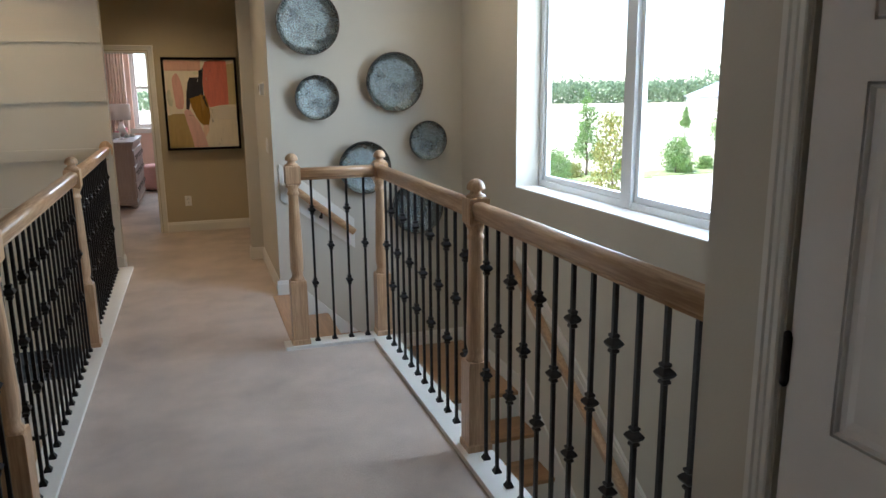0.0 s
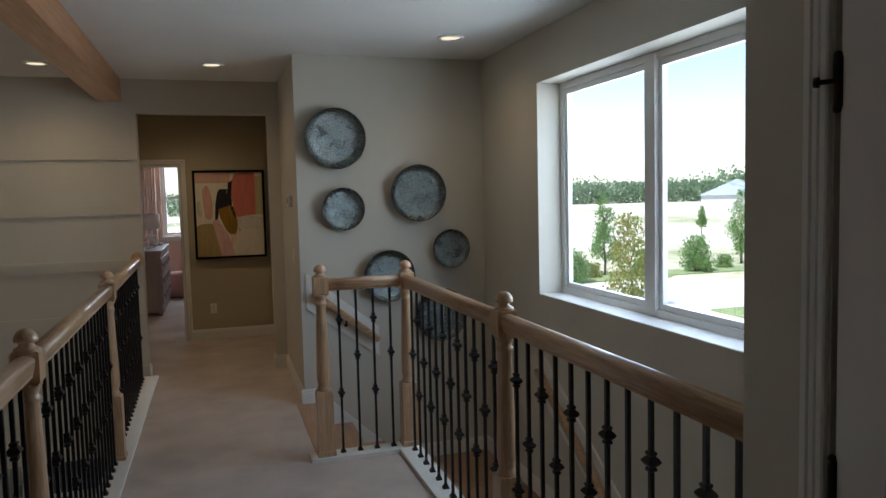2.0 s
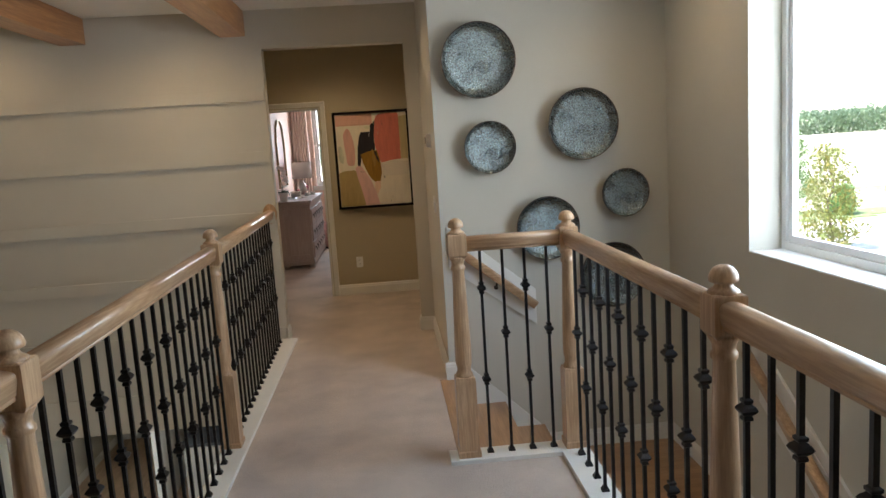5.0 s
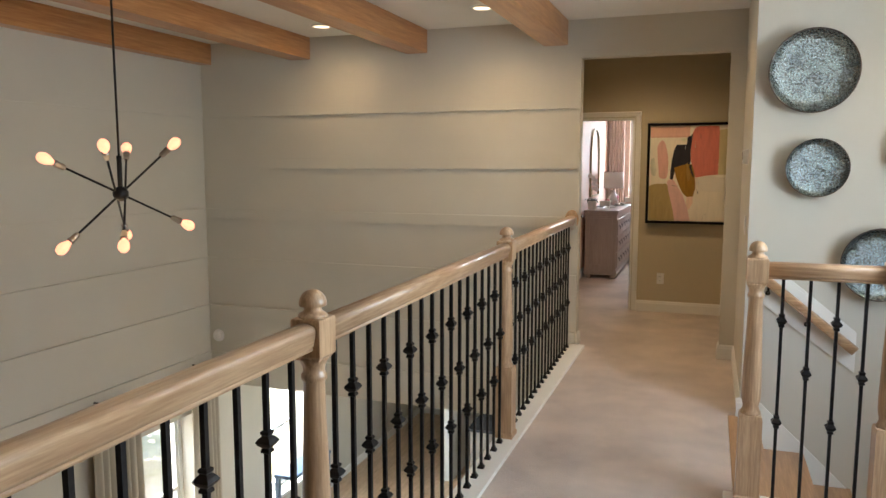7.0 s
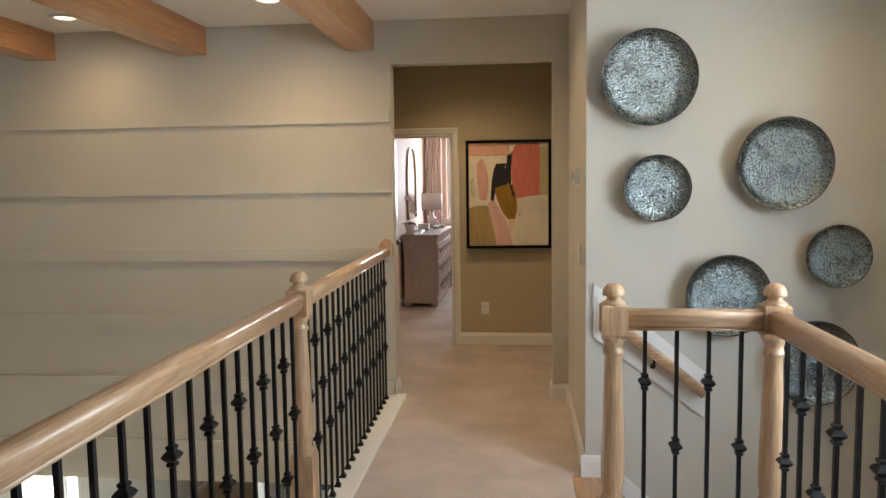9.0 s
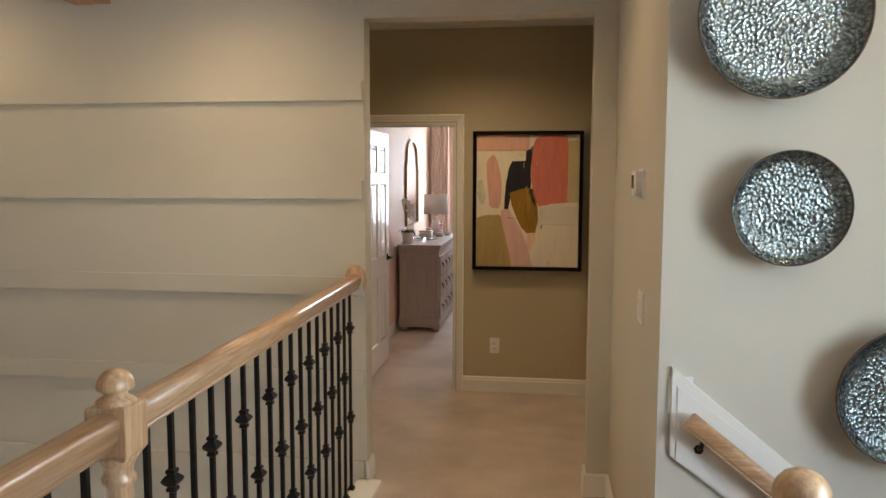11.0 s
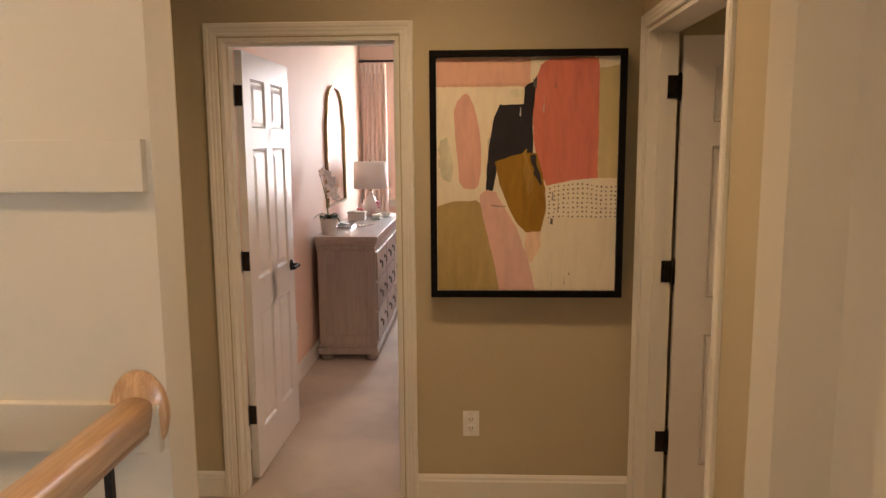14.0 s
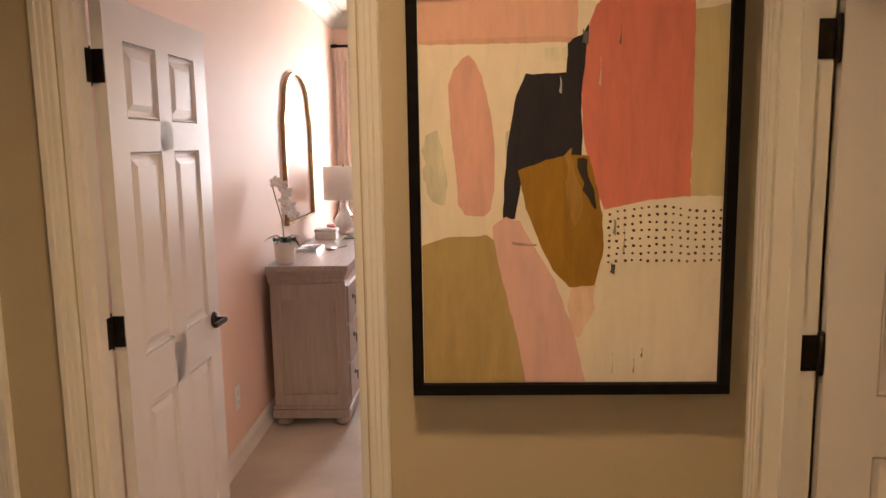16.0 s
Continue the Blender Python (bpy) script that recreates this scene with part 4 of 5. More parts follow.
def crown(p, q, mat, label):
    p, q = Vector((*p, CEIL - 0.13)), Vector((*q, CEIL - 0.13))
    d = (q - p).normalized()
    side = d.cross(Vector((0, 0, 1)))
    m = Matrix((side, Vector((0, 0, 1)), d)).transposed().to_4x4()
    m.translation = p
    structure("trim_crown", extrude(CROWN, (q - p).length, m=m), mat, label)


crown((-0.99, 8.16), (-0.99, 12.7), M_trim, "white crown moulding")
crown((-0.99, 12.7), (2.4, 12.7), M_trim, "white crown moulding")
crown((-5.5, 12.7), (-1.11, 12.7), M_charcoal, "charcoal crown moulding")
crown((-1.11, 12.7), (-1.11, 8.145), M_charcoal, "charcoal crown moulding")

M_wash = timber("grey_wash", (0.36, 0.295, 0.25), (0.44, 0.37, 0.32), 2, 0.42, 0.8, 0.12)
M_washx = timber("grey_wash_top", (0.32, 0.27, 0.24), (0.46, 0.40, 0.36), 1, 0.35, 0.8, 0.15)
M_ring = plain("aged_ring", (0.16, 0.15, 0.14), 0.35, 0.9, wear=0.3)
DX0, DX1, DYA, DYB = -0.955, -0.495, 10.10, 11.90
dresser = thing("dresser", "grey-washed wooden dresser with ring pulls against the pink wall", "dresser")
part("body", boxes((DX0 + 0.015, DX1 - 0.025, DYA + 0.03, DYB - 0.03, 0.13, 0.84)), M_wash, dresser)
bm = bmesh.new()
box(bm, DX0, DX1, DYA, DYB, 0.897, 0.927, 0.006)
part("top", bm, M_washx, dresser, "smooth grey-brown top")
bm = bmesh.new()
for i, (o, z0, z1) in enumerate(((0.028, 0.822, 0.847), (0.02, 0.847, 0.872), (0.008, 0.872, 0.898))):
    box(bm, DX0 + 0.004, DX1 - o, DYA + o, DYB - o, z0, z1, 0.008)
part("cornice", bm, M_wash, dresser)
bm = bmesh.new()
box(bm, DX0 + 0.004, DX1 - 0.012, DYA + 0.012, DYB - 0.012, 0.05, 0.10, 0.006)
box(bm, DX0 + 0.004, DX1 - 0.02, DYA + 0.02, DYB - 0.02, 0.10, 0.125, 0.010)
part("plinth", bm, M_wash, dresser)
x0, x1 = DX0 + 0.02, DX1 - 0.03
part("side_frame", boxes((x0, x0 + 0.055, DYA + 0.018, DYA + 0.031, 0.125, 0.822), (x1 - 0.05, x1, DYA + 0.018, DYA + 0.031, 0.125, 0.822), (x0 + 0.055, x1 - 0.05, DYA + 0.018, DYA + 0.031, 0.125, 0.19), (x0 + 0.055, x1 - 0.05, DYA + 0.018, DYA + 0.031, 0.73, 0.822), bevel=0.003), M_wash, dresser)
for x in (DX0 + 0.06, DX1 - 0.07):
    for y in (DYA + 0.07, DYB - 0.07):
        part("foot", lathe([(0.03, 0), (0.046, 0.012), (0.048, 0.028), (0.038, 0.044), (0.034, 0.052)], 20, None, pose(x, y, 0)), M_wash, dresser)
for j, (y0, y1) in enumerate(((DYA + 0.06, DYA + 0.60), (DYA + 0.63, DYA + 1.14), (DYA + 1.17, DYB - 0.06))):
    for i in range(3):
        z0 = 0.145 + i * 0.224
        d = part("drawer", boxes((DX1 - 0.028, DX1 - 0.010, y0, y1, z0, z0 + 0.209), bevel=0.005), M_wash, dresser)
        for yy in ((y0 + y1) / 2 - 0.13, (y0 + y1) / 2 + 0.13):
            bm = lathe([(0.018, 0), (0.016, 0.006), (0.006, 0.010), (0.006, 0.018), (0, 0.018)], 14, None, pose(DX1 - 0.011, yy, z0 + 0.125, 0, 90, 0))
            for k in range(16):
                a0, a1 = 2 * math.pi * k / 16, 2 * math.pi * (k + 1) / 16
                rod(bm, (DX1 + 0.008, yy + 0.022 * math.sin(a0), z0 + 0.103 + 0.024 * math.cos(a0)), (DX1 + 0.008, yy + 0.022 * math.sin(a1), z0 + 0.103 + 0.024 * math.cos(a1)), 0.0032, 6)
            part("ring_pull", bm, M_ring, d, "dark metal ring pull")

# mirror with an arched, shouldered top
M_brass = plain("aged_brass", (0.34, 0.24, 0.12), 0.32, 1.0, wear=0.25)
M_mirror, mnt, mb = material("mirror_glass", 0.01, 1.0)
mb.inputs["Base Color"].default_value = (0.92, 0.93, 0.93, 1)


def arch(half, z0, z1, n=14):
    """Outline of the mirror: straight sides, a concave shoulder, then a pointed arch."""
    out = [(-half, z0), (half, z0), (half, z1 - 0.33), (half * 0.97, z1 - 0.29), (half * 0.90, z1 - 0.255), (half * 0.86, z1 - 0.21)]
    for i in range(1, n):
        a = i / n * math.pi / 2
        out.append((half * 0.86 * math.cos(a), z1 - 0.21 + 0.21 * math.sin(a) ** 0.9))
    out.append((0, z1))
    return out + [(-u, z) for u, z in reversed(out[2:-1])]


mir = thing("wall_mirror", "tall arched mirror in a thin brass frame on pink wall", "mirror")
MC = 11.15
outer, inner = arch(0.405, 1.08, 2.07), arch(0.388, 1.098, 2.052)
bm = bmesh.new()
o0 = [bm.verts.new((-0.989, MC + u, z)) for u, z in outer]
o1 = [bm.verts.new((-0.962, MC + u, z)) for u, z in outer]
i0 = [bm.verts.new((-0.989, MC + u, z)) for u, z in inner]
i1 = [bm.verts.new((-0.962, MC + u, z)) for u, z in inner]
n = len(outer)
for k in range(n):
    l = (k + 1) % n
    for a, c in ((o0, o1), (o1, i1), (i1, i0)):
        bm.faces.new((a[k], a[l], c[l], c[k]))
part("frame", bm, M_brass, mir, "thin aged brass frame")
part("glass", slant(bmesh.new(), inner, 0, -0.985, -0.978), M_mirror, mir, "mirror glass")

# lamp
M_ceramic, cnt, cb = material("blush_ceramic", 0.18, coat=0.5)
cv = coords(cnt)
cnt.links.new(ramp(cnt, noise_tex(cnt, cv, 9, 3), [(0.45, (0.80, 0.76, 0.72)), (0.62, (0.78, 0.58, 0.54))]), cb.inputs["Base Color"])
M_shade = plain("linen_shade", (0.86, 0.80, 0.74), 0.85, wear=0.03, scale=300)
M_petal = plain("pink_petal", (0.75, 0.30, 0.34), 0.6, wear=0.25)
TOP = 0.927
lampx, lampy = -0.755, 11.62
tl = thing("table_lamp", "ceramic gourd table lamp with a white drum shade on the dresser", "lamp", m=pose(lampx, lampy, TOP))
part("base", lathe([(0.05, 0), (0.052, 0.01), (0.075, 0.03), (0.085, 0.065), (0.078, 0.105), (0.05, 0.15), (0.028, 0.185), (0.022, 0.215), (0.026, 0.228), (0, 0.228)], 28), M_ceramic, tl, "pale ceramic gourd base")
part("neck", rod(bmesh.new(), (0, 0, 0.225), (0, 0, 0.30), 0.008), M_brass, tl)
bm = lathe([(0.152, 0.255), (0.150, 0.50), (0.147, 0.50), (0.149, 0.255)], 40, ring=True)
part("shade", bm, M_shade, tl, "white linen drum shade")
part("finial", lathe([(0.005, 0.49), (0.008, 0.508), (0.004, 0.518), (0, 0.52)], 10), M_brass, tl)
bm = bmesh.new()
prng = random.Random(3)
for k in range(10):
    ball(bm, (0.072 + prng.uniform(-0.012, 0.016), -0.035 + prng.uniform(-0.03, 0.03), 0.105 + prng.uniform(-0.03, 0.035)), 0.016, 1, 1, 0.7, 8)
part("flower_motif", bm, M_petal, tl, "raised pink flower motif")

# orchid
M_pot = plain("white_pot", (0.80, 0.76, 0.71), 0.45, wear=0.04)
M_leaf = plain("dark_leaf", (0.035, 0.07, 0.03), 0.45, wear=0.4, scale=12)
M_bloom = plain("white_petal", (0.86, 0.83, 0.80), 0.6, wear=0.03)
M_stem = plain("green_stem", (0.16, 0.24, 0.08), 0.5)
M_soil = plain("moss", (0.06, 0.05, 0.03), 0.9, wear=0.4, scale=90)
orchid = thing("potted_orchid", "white orchid in a small white pot on the dresser", "plant", m=pose(-0.868, 10.225, TOP))
part("pot", lathe([(0.048, 0), (0.053, 0.01), (0.060, 0.11), (0.060, 0.122), (0.053, 0.122), (0.052, 0.11)], 28), M_pot, orchid, "white pot")
part("soil", lathe([(0.05, 0.10), (0.05, 0.112), (0, 0.115)], 20), M_soil, orchid)


def ribbon(bm, pts, widths, fold=0.3):
    """A leaf: a ribbon folded along its middle."""
    rows = []
    for i, p in enumerate(pts):
        p = Vector(p)
        d = (Vector(pts[min(i + 1, len(pts) - 1)]) - Vector(pts[max(i - 1, 0)])).normalized()
        s = d.cross(Vector((0, 0, 1)))
        s = s.normalized() if s.length > 1e-3 else Vector((1, 0, 0))
        up = s.cross(d)
        w = widths[i]
        rows.append([bm.verts.new(p + s * w + up * w * fold), bm.verts.new(p), bm.verts.new(p - s * w + up * w * fold)])
    for a, c in zip(rows, rows[1:]):
        for k in (0, 1):
            f = bm.faces.new((a[k], a[k + 1], c[k + 1], c[k]))
            f.smooth = True


for k in range(9):
    a = k * 2.4 + 0.4
    ln = 0.10 + 0.05 * ((k * 37) % 5) / 4
    w = 0.042 if k % 3 == 0 else 0.007
    bm = bmesh.new()
    ribbon(bm, [(math.cos(a) * ln * t * 0.9, math.sin(a) * ln * t * 0.9, 0.11 + (0.17 if w < 0.02 else 0.12) * t - 0.16 * t * t) for t in (0, 0.25, 0.5, 0.75, 1.0)], [w * 0.4, w, w * 1.05, w * 0.7, 0.001])
    part("leaf", bm, M_leaf, orchid)
bm = bmesh.new()
stem = [Vector((0, 0, 0.11)), Vector((-0.005, -0.01, 0.24)), Vector((-0.03, -0.025, 0.36)), Vector((-0.045, -0.03, 0.43)), Vector((-0.01, -0.02, 0.475)), Vector((-0.055, -0.035, 0.49))]
for a, c in zip(stem[:4], stem[1:5]):
    rod(bm, a, c, 0.0035, 6)
part("stem", bm, M_stem, orchid)
orng = random.Random(9)
for k, (x, y, z) in enumerate(((-0.03, -0.03, 0.46), (0.01, -0.04, 0.44), (0.035, -0.03, 0.40), (0.02, -0.045, 0.36), (0.05, -0.03, 0.33), (0.03, -0.05, 0.30), (0.06, -0.02, 0.28))):
    bm = bmesh.new()
    m = pose(x, y, z, 70 + orng.uniform(-15, 15), orng.uniform(-20, 20), orng.uniform(-30, 30))
    for j in range(5):
        a = 2 * math.pi * j / 5 + 0.3
        c = m @ Vector((0.019 * math.cos(a), 0.019 * math.sin(a), 0.002))
        made = bmesh.ops.create_uvsphere(bm, u_segments=8, v_segments=5, radius=0.019, matrix=Matrix.Translation(c) @ m.to_3x3().to_4x4() @ Matrix.Rotation(a, 4, "Z") @ Matrix.Diagonal((1.0, 0.75, 0.18, 1)))
    for fc in bm.faces:
        fc.smooth = True
    part("bloom", bm, M_bloom, orchid, "white orchid bloom")

# small things on the dresser
bx = thing("keepsake_box", "small white ribbed box on the dresser", "box", m=pose(-0.83, 11.28, TOP))
part("box_body", boxes((-0.075, 0.075, -0.055, 0.055, 0, 0.05), bevel=0.008), M_pot, bx)
part("lid", boxes((-0.079, 0.079, -0.059, 0.059, 0.051, 0.075), bevel=0.010), M_pot, bx)
bm = bmesh.new()
for k in range(7):
    ball(bm, (0.03 + prng.uniform(-0.03, 0.03), prng.uniform(-0.02, 0.02), 0.088 + prng.uniform(0, 0.01)), 0.016, 1, 1, 0.7, 8)
part("blossom", bm, M_petal, bx, "pink silk blossoms")
M_sage = plain("sage_glaze", (0.42, 0.47, 0.40), 0.25)
for (x, y, r) in ((-0.66, 11.30, 0.055), (-0.60, 11.50, 0.06)):
    cup = thing("trinket_dish", "small sage green dish on the dresser", "dish", "trinket dishes", pose(x, y, TOP))
    part("saucer", lathe([(0.0, 0), (r * 0.6, 0), (r, 0.008), (r, 0.012), (r * 0.6, 0.006), (0, 0.006)], 24), M_sage, cup)
    part("bowl", lathe([(r * 0.3, 0.007), (r * 0.6, 0.02), (r * 0.7, 0.045), (r * 0.64, 0.045), (r * 0.5, 0.02), (0, 0.014)], 24), M_pot, cup)
M_chrome = plain("polished_metal", (0.62, 0.62, 0.62), 0.15, 1.0, wear=0.05)
brush = thing("hair_brush", "silver vanity brush lying on the dresser", "brush", m=pose(-0.70, 10.72, TOP, 0, 0, 62))
part("handle", boxes((0.05, 0.16, -0.008, 0.008, 0.002, 0.012), bevel=0.004), M_chrome, brush)
part("head", lathe([(0.03, 0.001), (0.034, 0.008), (0.03, 0.016), (0, 0.018)], 20), M_chrome, brush)
tray = thing("glass_tray", "clear glass tray lying on the dresser", "tray", m=pose(-0.83, 10.72, TOP))
part("tray_base", boxes((-0.06, 0.06, -0.10, 0.10, 0.001, 0.006), bevel=0.001), M_chrome, tray)
part("tray_rim", boxes((-0.065, -0.06, -0.105, 0.105, 0.001, 0.022), (0.06, 0.065, -0.105, 0.105, 0.001, 0.022), (-0.06, 0.06, -0.105, -0.10, 0.001, 0.022), (-0.06, 0.06, 0.10, 0.105, 0.001, 0.022)), M_chrome, tray)


# curtains


def curtain(label, m, w, h, mat, folds=7, depth=0.035, seed=1):
    """A pleated curtain from its top left corner along local x, hanging to z -h."""
    c = thing("curtain", label, "curtain", "curtains", m)
    rng = random.Random(seed)
    nx, nz = folds * 10, 14
    ph = [rng.uniform(-0.5, 0.5) for _ in range(4)]
    bm = bmesh.new()
    for side in (0, 1):
        grid = []
        for j in range(nz + 1):
            t = j / nz
            row = []
            for i in range(nx + 1):
                u = i / nx
                a = 2 * math.pi * folds * u + ph[0] * t * 2 + 0.6 * math.sin(5 * u + ph[1] * 4) * t
                y = depth * (0.55 + 0.45 * t) * math.sin(a) + 0.012 * math.sin(2.3 * a + ph[2]) * t
                row.append(bm.verts.new((w * u + 0.012 * math.cos(a) * t, y + side * 0.004, -h * t)))
            grid.append(row)
        for a, b2 in zip(grid, grid[1:]):
            for i in range(nx):
                fc = bm.faces.new((a[i], a[i + 1], b2[i + 1], b2[i]))
                fc.smooth = True
    part("cloth", bm, mat, c)
    for k in range(folds):
        part("pinch_pleat", boxes((w * (k + 0.5) / folds - 0.012, w * (k + 0.5) / folds + 0.012, -0.03, 0.012, -0.10, 0.01), bevel=0.006), mat, c)
    return c


M_blush_cloth = plain("blush_linen", (0.80, 0.63, 0.54), 0.9, wear=0.06, scale=200)
M_cream_cloth = plain("cream_linen", (0.50, 0.45, 0.36), 0.9, wear=0.06, scale=200)
curtain("blush pink pleated curtain beside the bedroom window", pose(-0.98, 12.60, 2.395), 0.27, 2.37, M_blush_cloth, 6, 0.035, 2)
curtain("blush pink pleated curtain beside the bedroom window", pose(0.28, 12.60, 2.395), 0.40, 2.37, M_blush_cloth, 6, 0.035, 3)


def curtain_rod(label, p, q, wall, axis):
    r = thing("curtain_rod", label, "curtain rod", "curtain rods")
    part("bar", rod(bmesh.new(), p, q, 0.012, 12), M_bronze, r)
    p, q = Vector(p), Vector(q)
    for e, s in ((p, -1), (q, 1)):
        d = (q - p).normalized() * s
        bm = bmesh.new()
        rod(bm, e, e + d * 0.03, 0.018, 12)
        ball(bm, e + d * 0.04, 0.016, segs=10)
        part("finial", bm, M_bronze, r)
        b0 = e - d * 0.12
        b1 = b0.copy()
        b1[axis] = wall
        part("bracket", rod(bmesh.new(), b0, b1, 0.008, 8), M_bronze, r)


curtain_rod("dark bronze curtain rod over the bedroom window", (-0.94, 12.60, 2.425), (0.70, 12.60, 2.425), 12.70, 1)
pouf = thing("pouf", "round blush pink upholstered pouf under the window", "pouf", m=pose(-0.36, 12.2, 0))
M_velvet = plain("blush_velvet", (0.62, 0.36, 0.32), 0.85, wear=0.08)
part("cushion", lathe([(0.20, 0.03), (0.235, 0.06), (0.24, 0.30), (0.235, 0.38), (0.21, 0.42), (0.12, 0.435), (0, 0.44)], 32), M_velvet, pouf)
part("base", lathe([(0.19, 0), (0.19, 0.035), (0, 0.035)], 28), M_ring, pouf)
vchair = thing("vanity_chair", "blush pink upholstered chair back by the window", "chair", m=pose(-0.30, 11.75, 0) @ pose(0.3, 0.55, 0))
part("seat", boxes((-0.25, 0.25, -0.22, 0.22, 0.36, 0.46), bevel=0.03), M_velvet, vchair)
part("backrest", boxes((-0.25, 0.25, 0.16, 0.24, 0.44, 0.80), bevel=0.03), M_velvet, vchair)
for x in (-0.21, 0.21):
    for y in (-0.18, 0.2):
        part("leg", rod(bmesh.new(), (x, y, 0), (x, y, 0.37), 0.014, 10, 0.02), M_ring, vchair)
cl = thing("flush_light", "round white ceiling light in the bedroom", "ceiling light", m=pose(-0.55, 10.2, CEIL))
part("pan", lathe([(0.10, 0), (0.10, -0.01), (0.085, -0.02), (0, -0.022)], 28), M_white, cl)

# ---- second bedroom ----


def plaid():
    m, nt, b = material("plaid_cloth", 0.9)
    tc = nt.nodes.new("ShaderNodeTexCoord")
    cols = []
    base = (0.22, 0.20, 0.22)
    prev = None
    for axis, period, phase in ((0, 0.26, 0.0), (1, 0.26, 0.1), (2, 0.26, 0.05), (0, 0.26, 0.13), (2, 0.26, 0.18)):
        sep = nt.nodes.new("ShaderNodeSeparateXYZ")
        nt.links.new(tc.outputs["Object"], sep.inputs[0])
        md = nt.nodes.new("ShaderNodeMath")
        md.operation = "PINGPONG"
        ad = nt.nodes.new("ShaderNodeMath")
        ad.inputs[1].default_value = phase
        nt.links.new(sep.outputs[axis], ad.inputs[0])
        nt.links.new(ad.outputs[0], md.inputs[0])
        md.inputs[1].default_value = period / 2
        lt = nt.nodes.new("ShaderNodeMath")
        lt.operation = "LESS_THAN"
        lt.inputs[1].default_value = 0.006 if phase < 0.11 else 0.016
        nt.links.new(md.outputs[0], lt.inputs[0])
        if prev is None:
            prev = lt.outputs[0]
        else:
            s = nt.nodes.new("ShaderNodeMath")
            nt.links.new(prev, s.inputs[0])
            nt.links.new(lt.outputs[0], s.inputs[1])
            prev = s.outputs[0]
    nt.links.new(ramp(nt, prev, [(0.0, base), (1.0, (0.42, 0.40, 0.41))]), b.inputs["Base Color"])
    bump(nt, b, noise_tex(nt, coords(nt), 400, 2), 0.3, 0.001)
    return m


M_plaid = plaid()
M_linen = plain("white_linen", (0.66, 0.64, 0.66), 0.9, wear=0.05, scale=80)
M_navy = plain("navy_cloth", (0.009, 0.010, 0.014), 0.85, wear=0.3, scale=100)
bed = thing("bed", "made bed with a grey plaid cover and a dark pillow", "bed", m=pose(-3.35, 10.42, 0))
part("base", boxes((-0.72, 0.72, 0.06, 2.0, 0.04, 0.34), bevel=0.02), M_linen, bed, "pale fabric bed base")
part("mattress", boxes((-0.75, 0.75, 0.02, 2.02, 0.34, 0.60), bevel=0.05), M_linen, bed)
bm = bmesh.new()
box(bm, -0.78, 0.78, -0.015, 1.55, 0.26, 0.635, 0.05)
for v in bm.verts:
    v.co.z += 0.012 * noise.noise((v.co.x * 4, v.co.y * 4, 1))
part("cover", bm, M_plaid, bed, "grey plaid bed cover")
for x in (-0.66, 0.66):
    for y in (0.12, 1.9):
        part("leg", boxes((x - 0.04, x + 0.04, y - 0.04, y + 0.04, 0, 0.05)), M_iron, bed)
part("headboard", boxes((-0.78, 0.78, 2.03, 2.10, 0.05, 1.15), bevel=0.02), M_charcoal, bed, "dark headboard")
for x, mt in ((-0.36, M_navy), (0.36, M_navy)):
    bm = bmesh.new()
    ball(bm, (x, 1.55, 0.80), 0.3, 1.05, 0.35, 0.65, 18)
    part("pillow", bm, mt, bed, "dark navy pillow")
ns = thing("nightstand", "dark nightstand beside the bed", "nightstand", m=pose(-4.45, 12.35, 0))
part("carcass", boxes((-0.25, 0.25, -0.2, 0.2, 0.08, 0.66), bevel=0.004), M_charcoal, ns)
part("drawer", boxes((-0.22, 0.22, -0.215, -0.2, 0.36, 0.60), bevel=0.004), M_charcoal, ns)
for x in (-0.21, 0.21):
    for y in (-0.16, 0.16):
        part("leg", boxes((x - 0.02, x + 0.02, y - 0.02, y + 0.02, 0, 0.08)), M_charcoal, ns)
mm = thing("vanity_mirror", "oval mirror on a black wire stand", "mirror", m=pose(-4.42, 12.25, 0.66))
part("glass", lathe([(0.0, 0), (0.13, 0), (0.135, 0.01), (0, 0.012)], 32, None, pose(0, 0, 0.42, 90, 0, 0) @ Matrix.Diagonal((0.8, 1.15, 1, 1))), M_mirror, mm, "oval mirror glass")
bm = rod(rod(bmesh.new(), (-0.03, 0.01, 0), (-0.03, 0.01, 0.75), 0.006), (0.03, 0.01, 0), (0.03, 0.01, 0.75), 0.006)
rod(bm, (-0.03, 0.01, 0.75), (0.03, 0.01, 0.75), 0.006)
box(bm, -0.09, 0.09, -0.06, 0.06, 0, 0.012, 0.003)
part("stand", bm, M_iron, mm)
pic = thing("framed_picture", "dark abstract picture in a thin gilt frame", "picture", m=pose(-4.45, 12.70, 1.68))
part("frame", boxes((-0.30, 0.30, -0.03, -0.001, -0.44, -0.42), (-0.30, 0.30, -0.03, -0.001, 0.42, 0.44), (-0.30, -0.28, -0.03, -0.001, -0.42, 0.42), (0.28, 0.30, -0.03, -0.001, -0.42, 0.42)), M_brass, pic, "thin gilt frame")
part("print", boxes((-0.28, 0.28, -0.02, -0.001, -0.42, 0.42)), plain("dark_print", (0.05, 0.05, 0.055), 0.5, wear=0.5, scale=4), pic)
part("pale_stroke", slant(bmesh.new(), [(-0.20, 0.25), (-0.16, 0.27), (-0.05, -0.28), (-0.10, -0.30)], 1, -0.0205, -0.0198), plain("pale_print", (0.5, 0.42, 0.36), 0.5, wear=0.3, scale=8), pic)
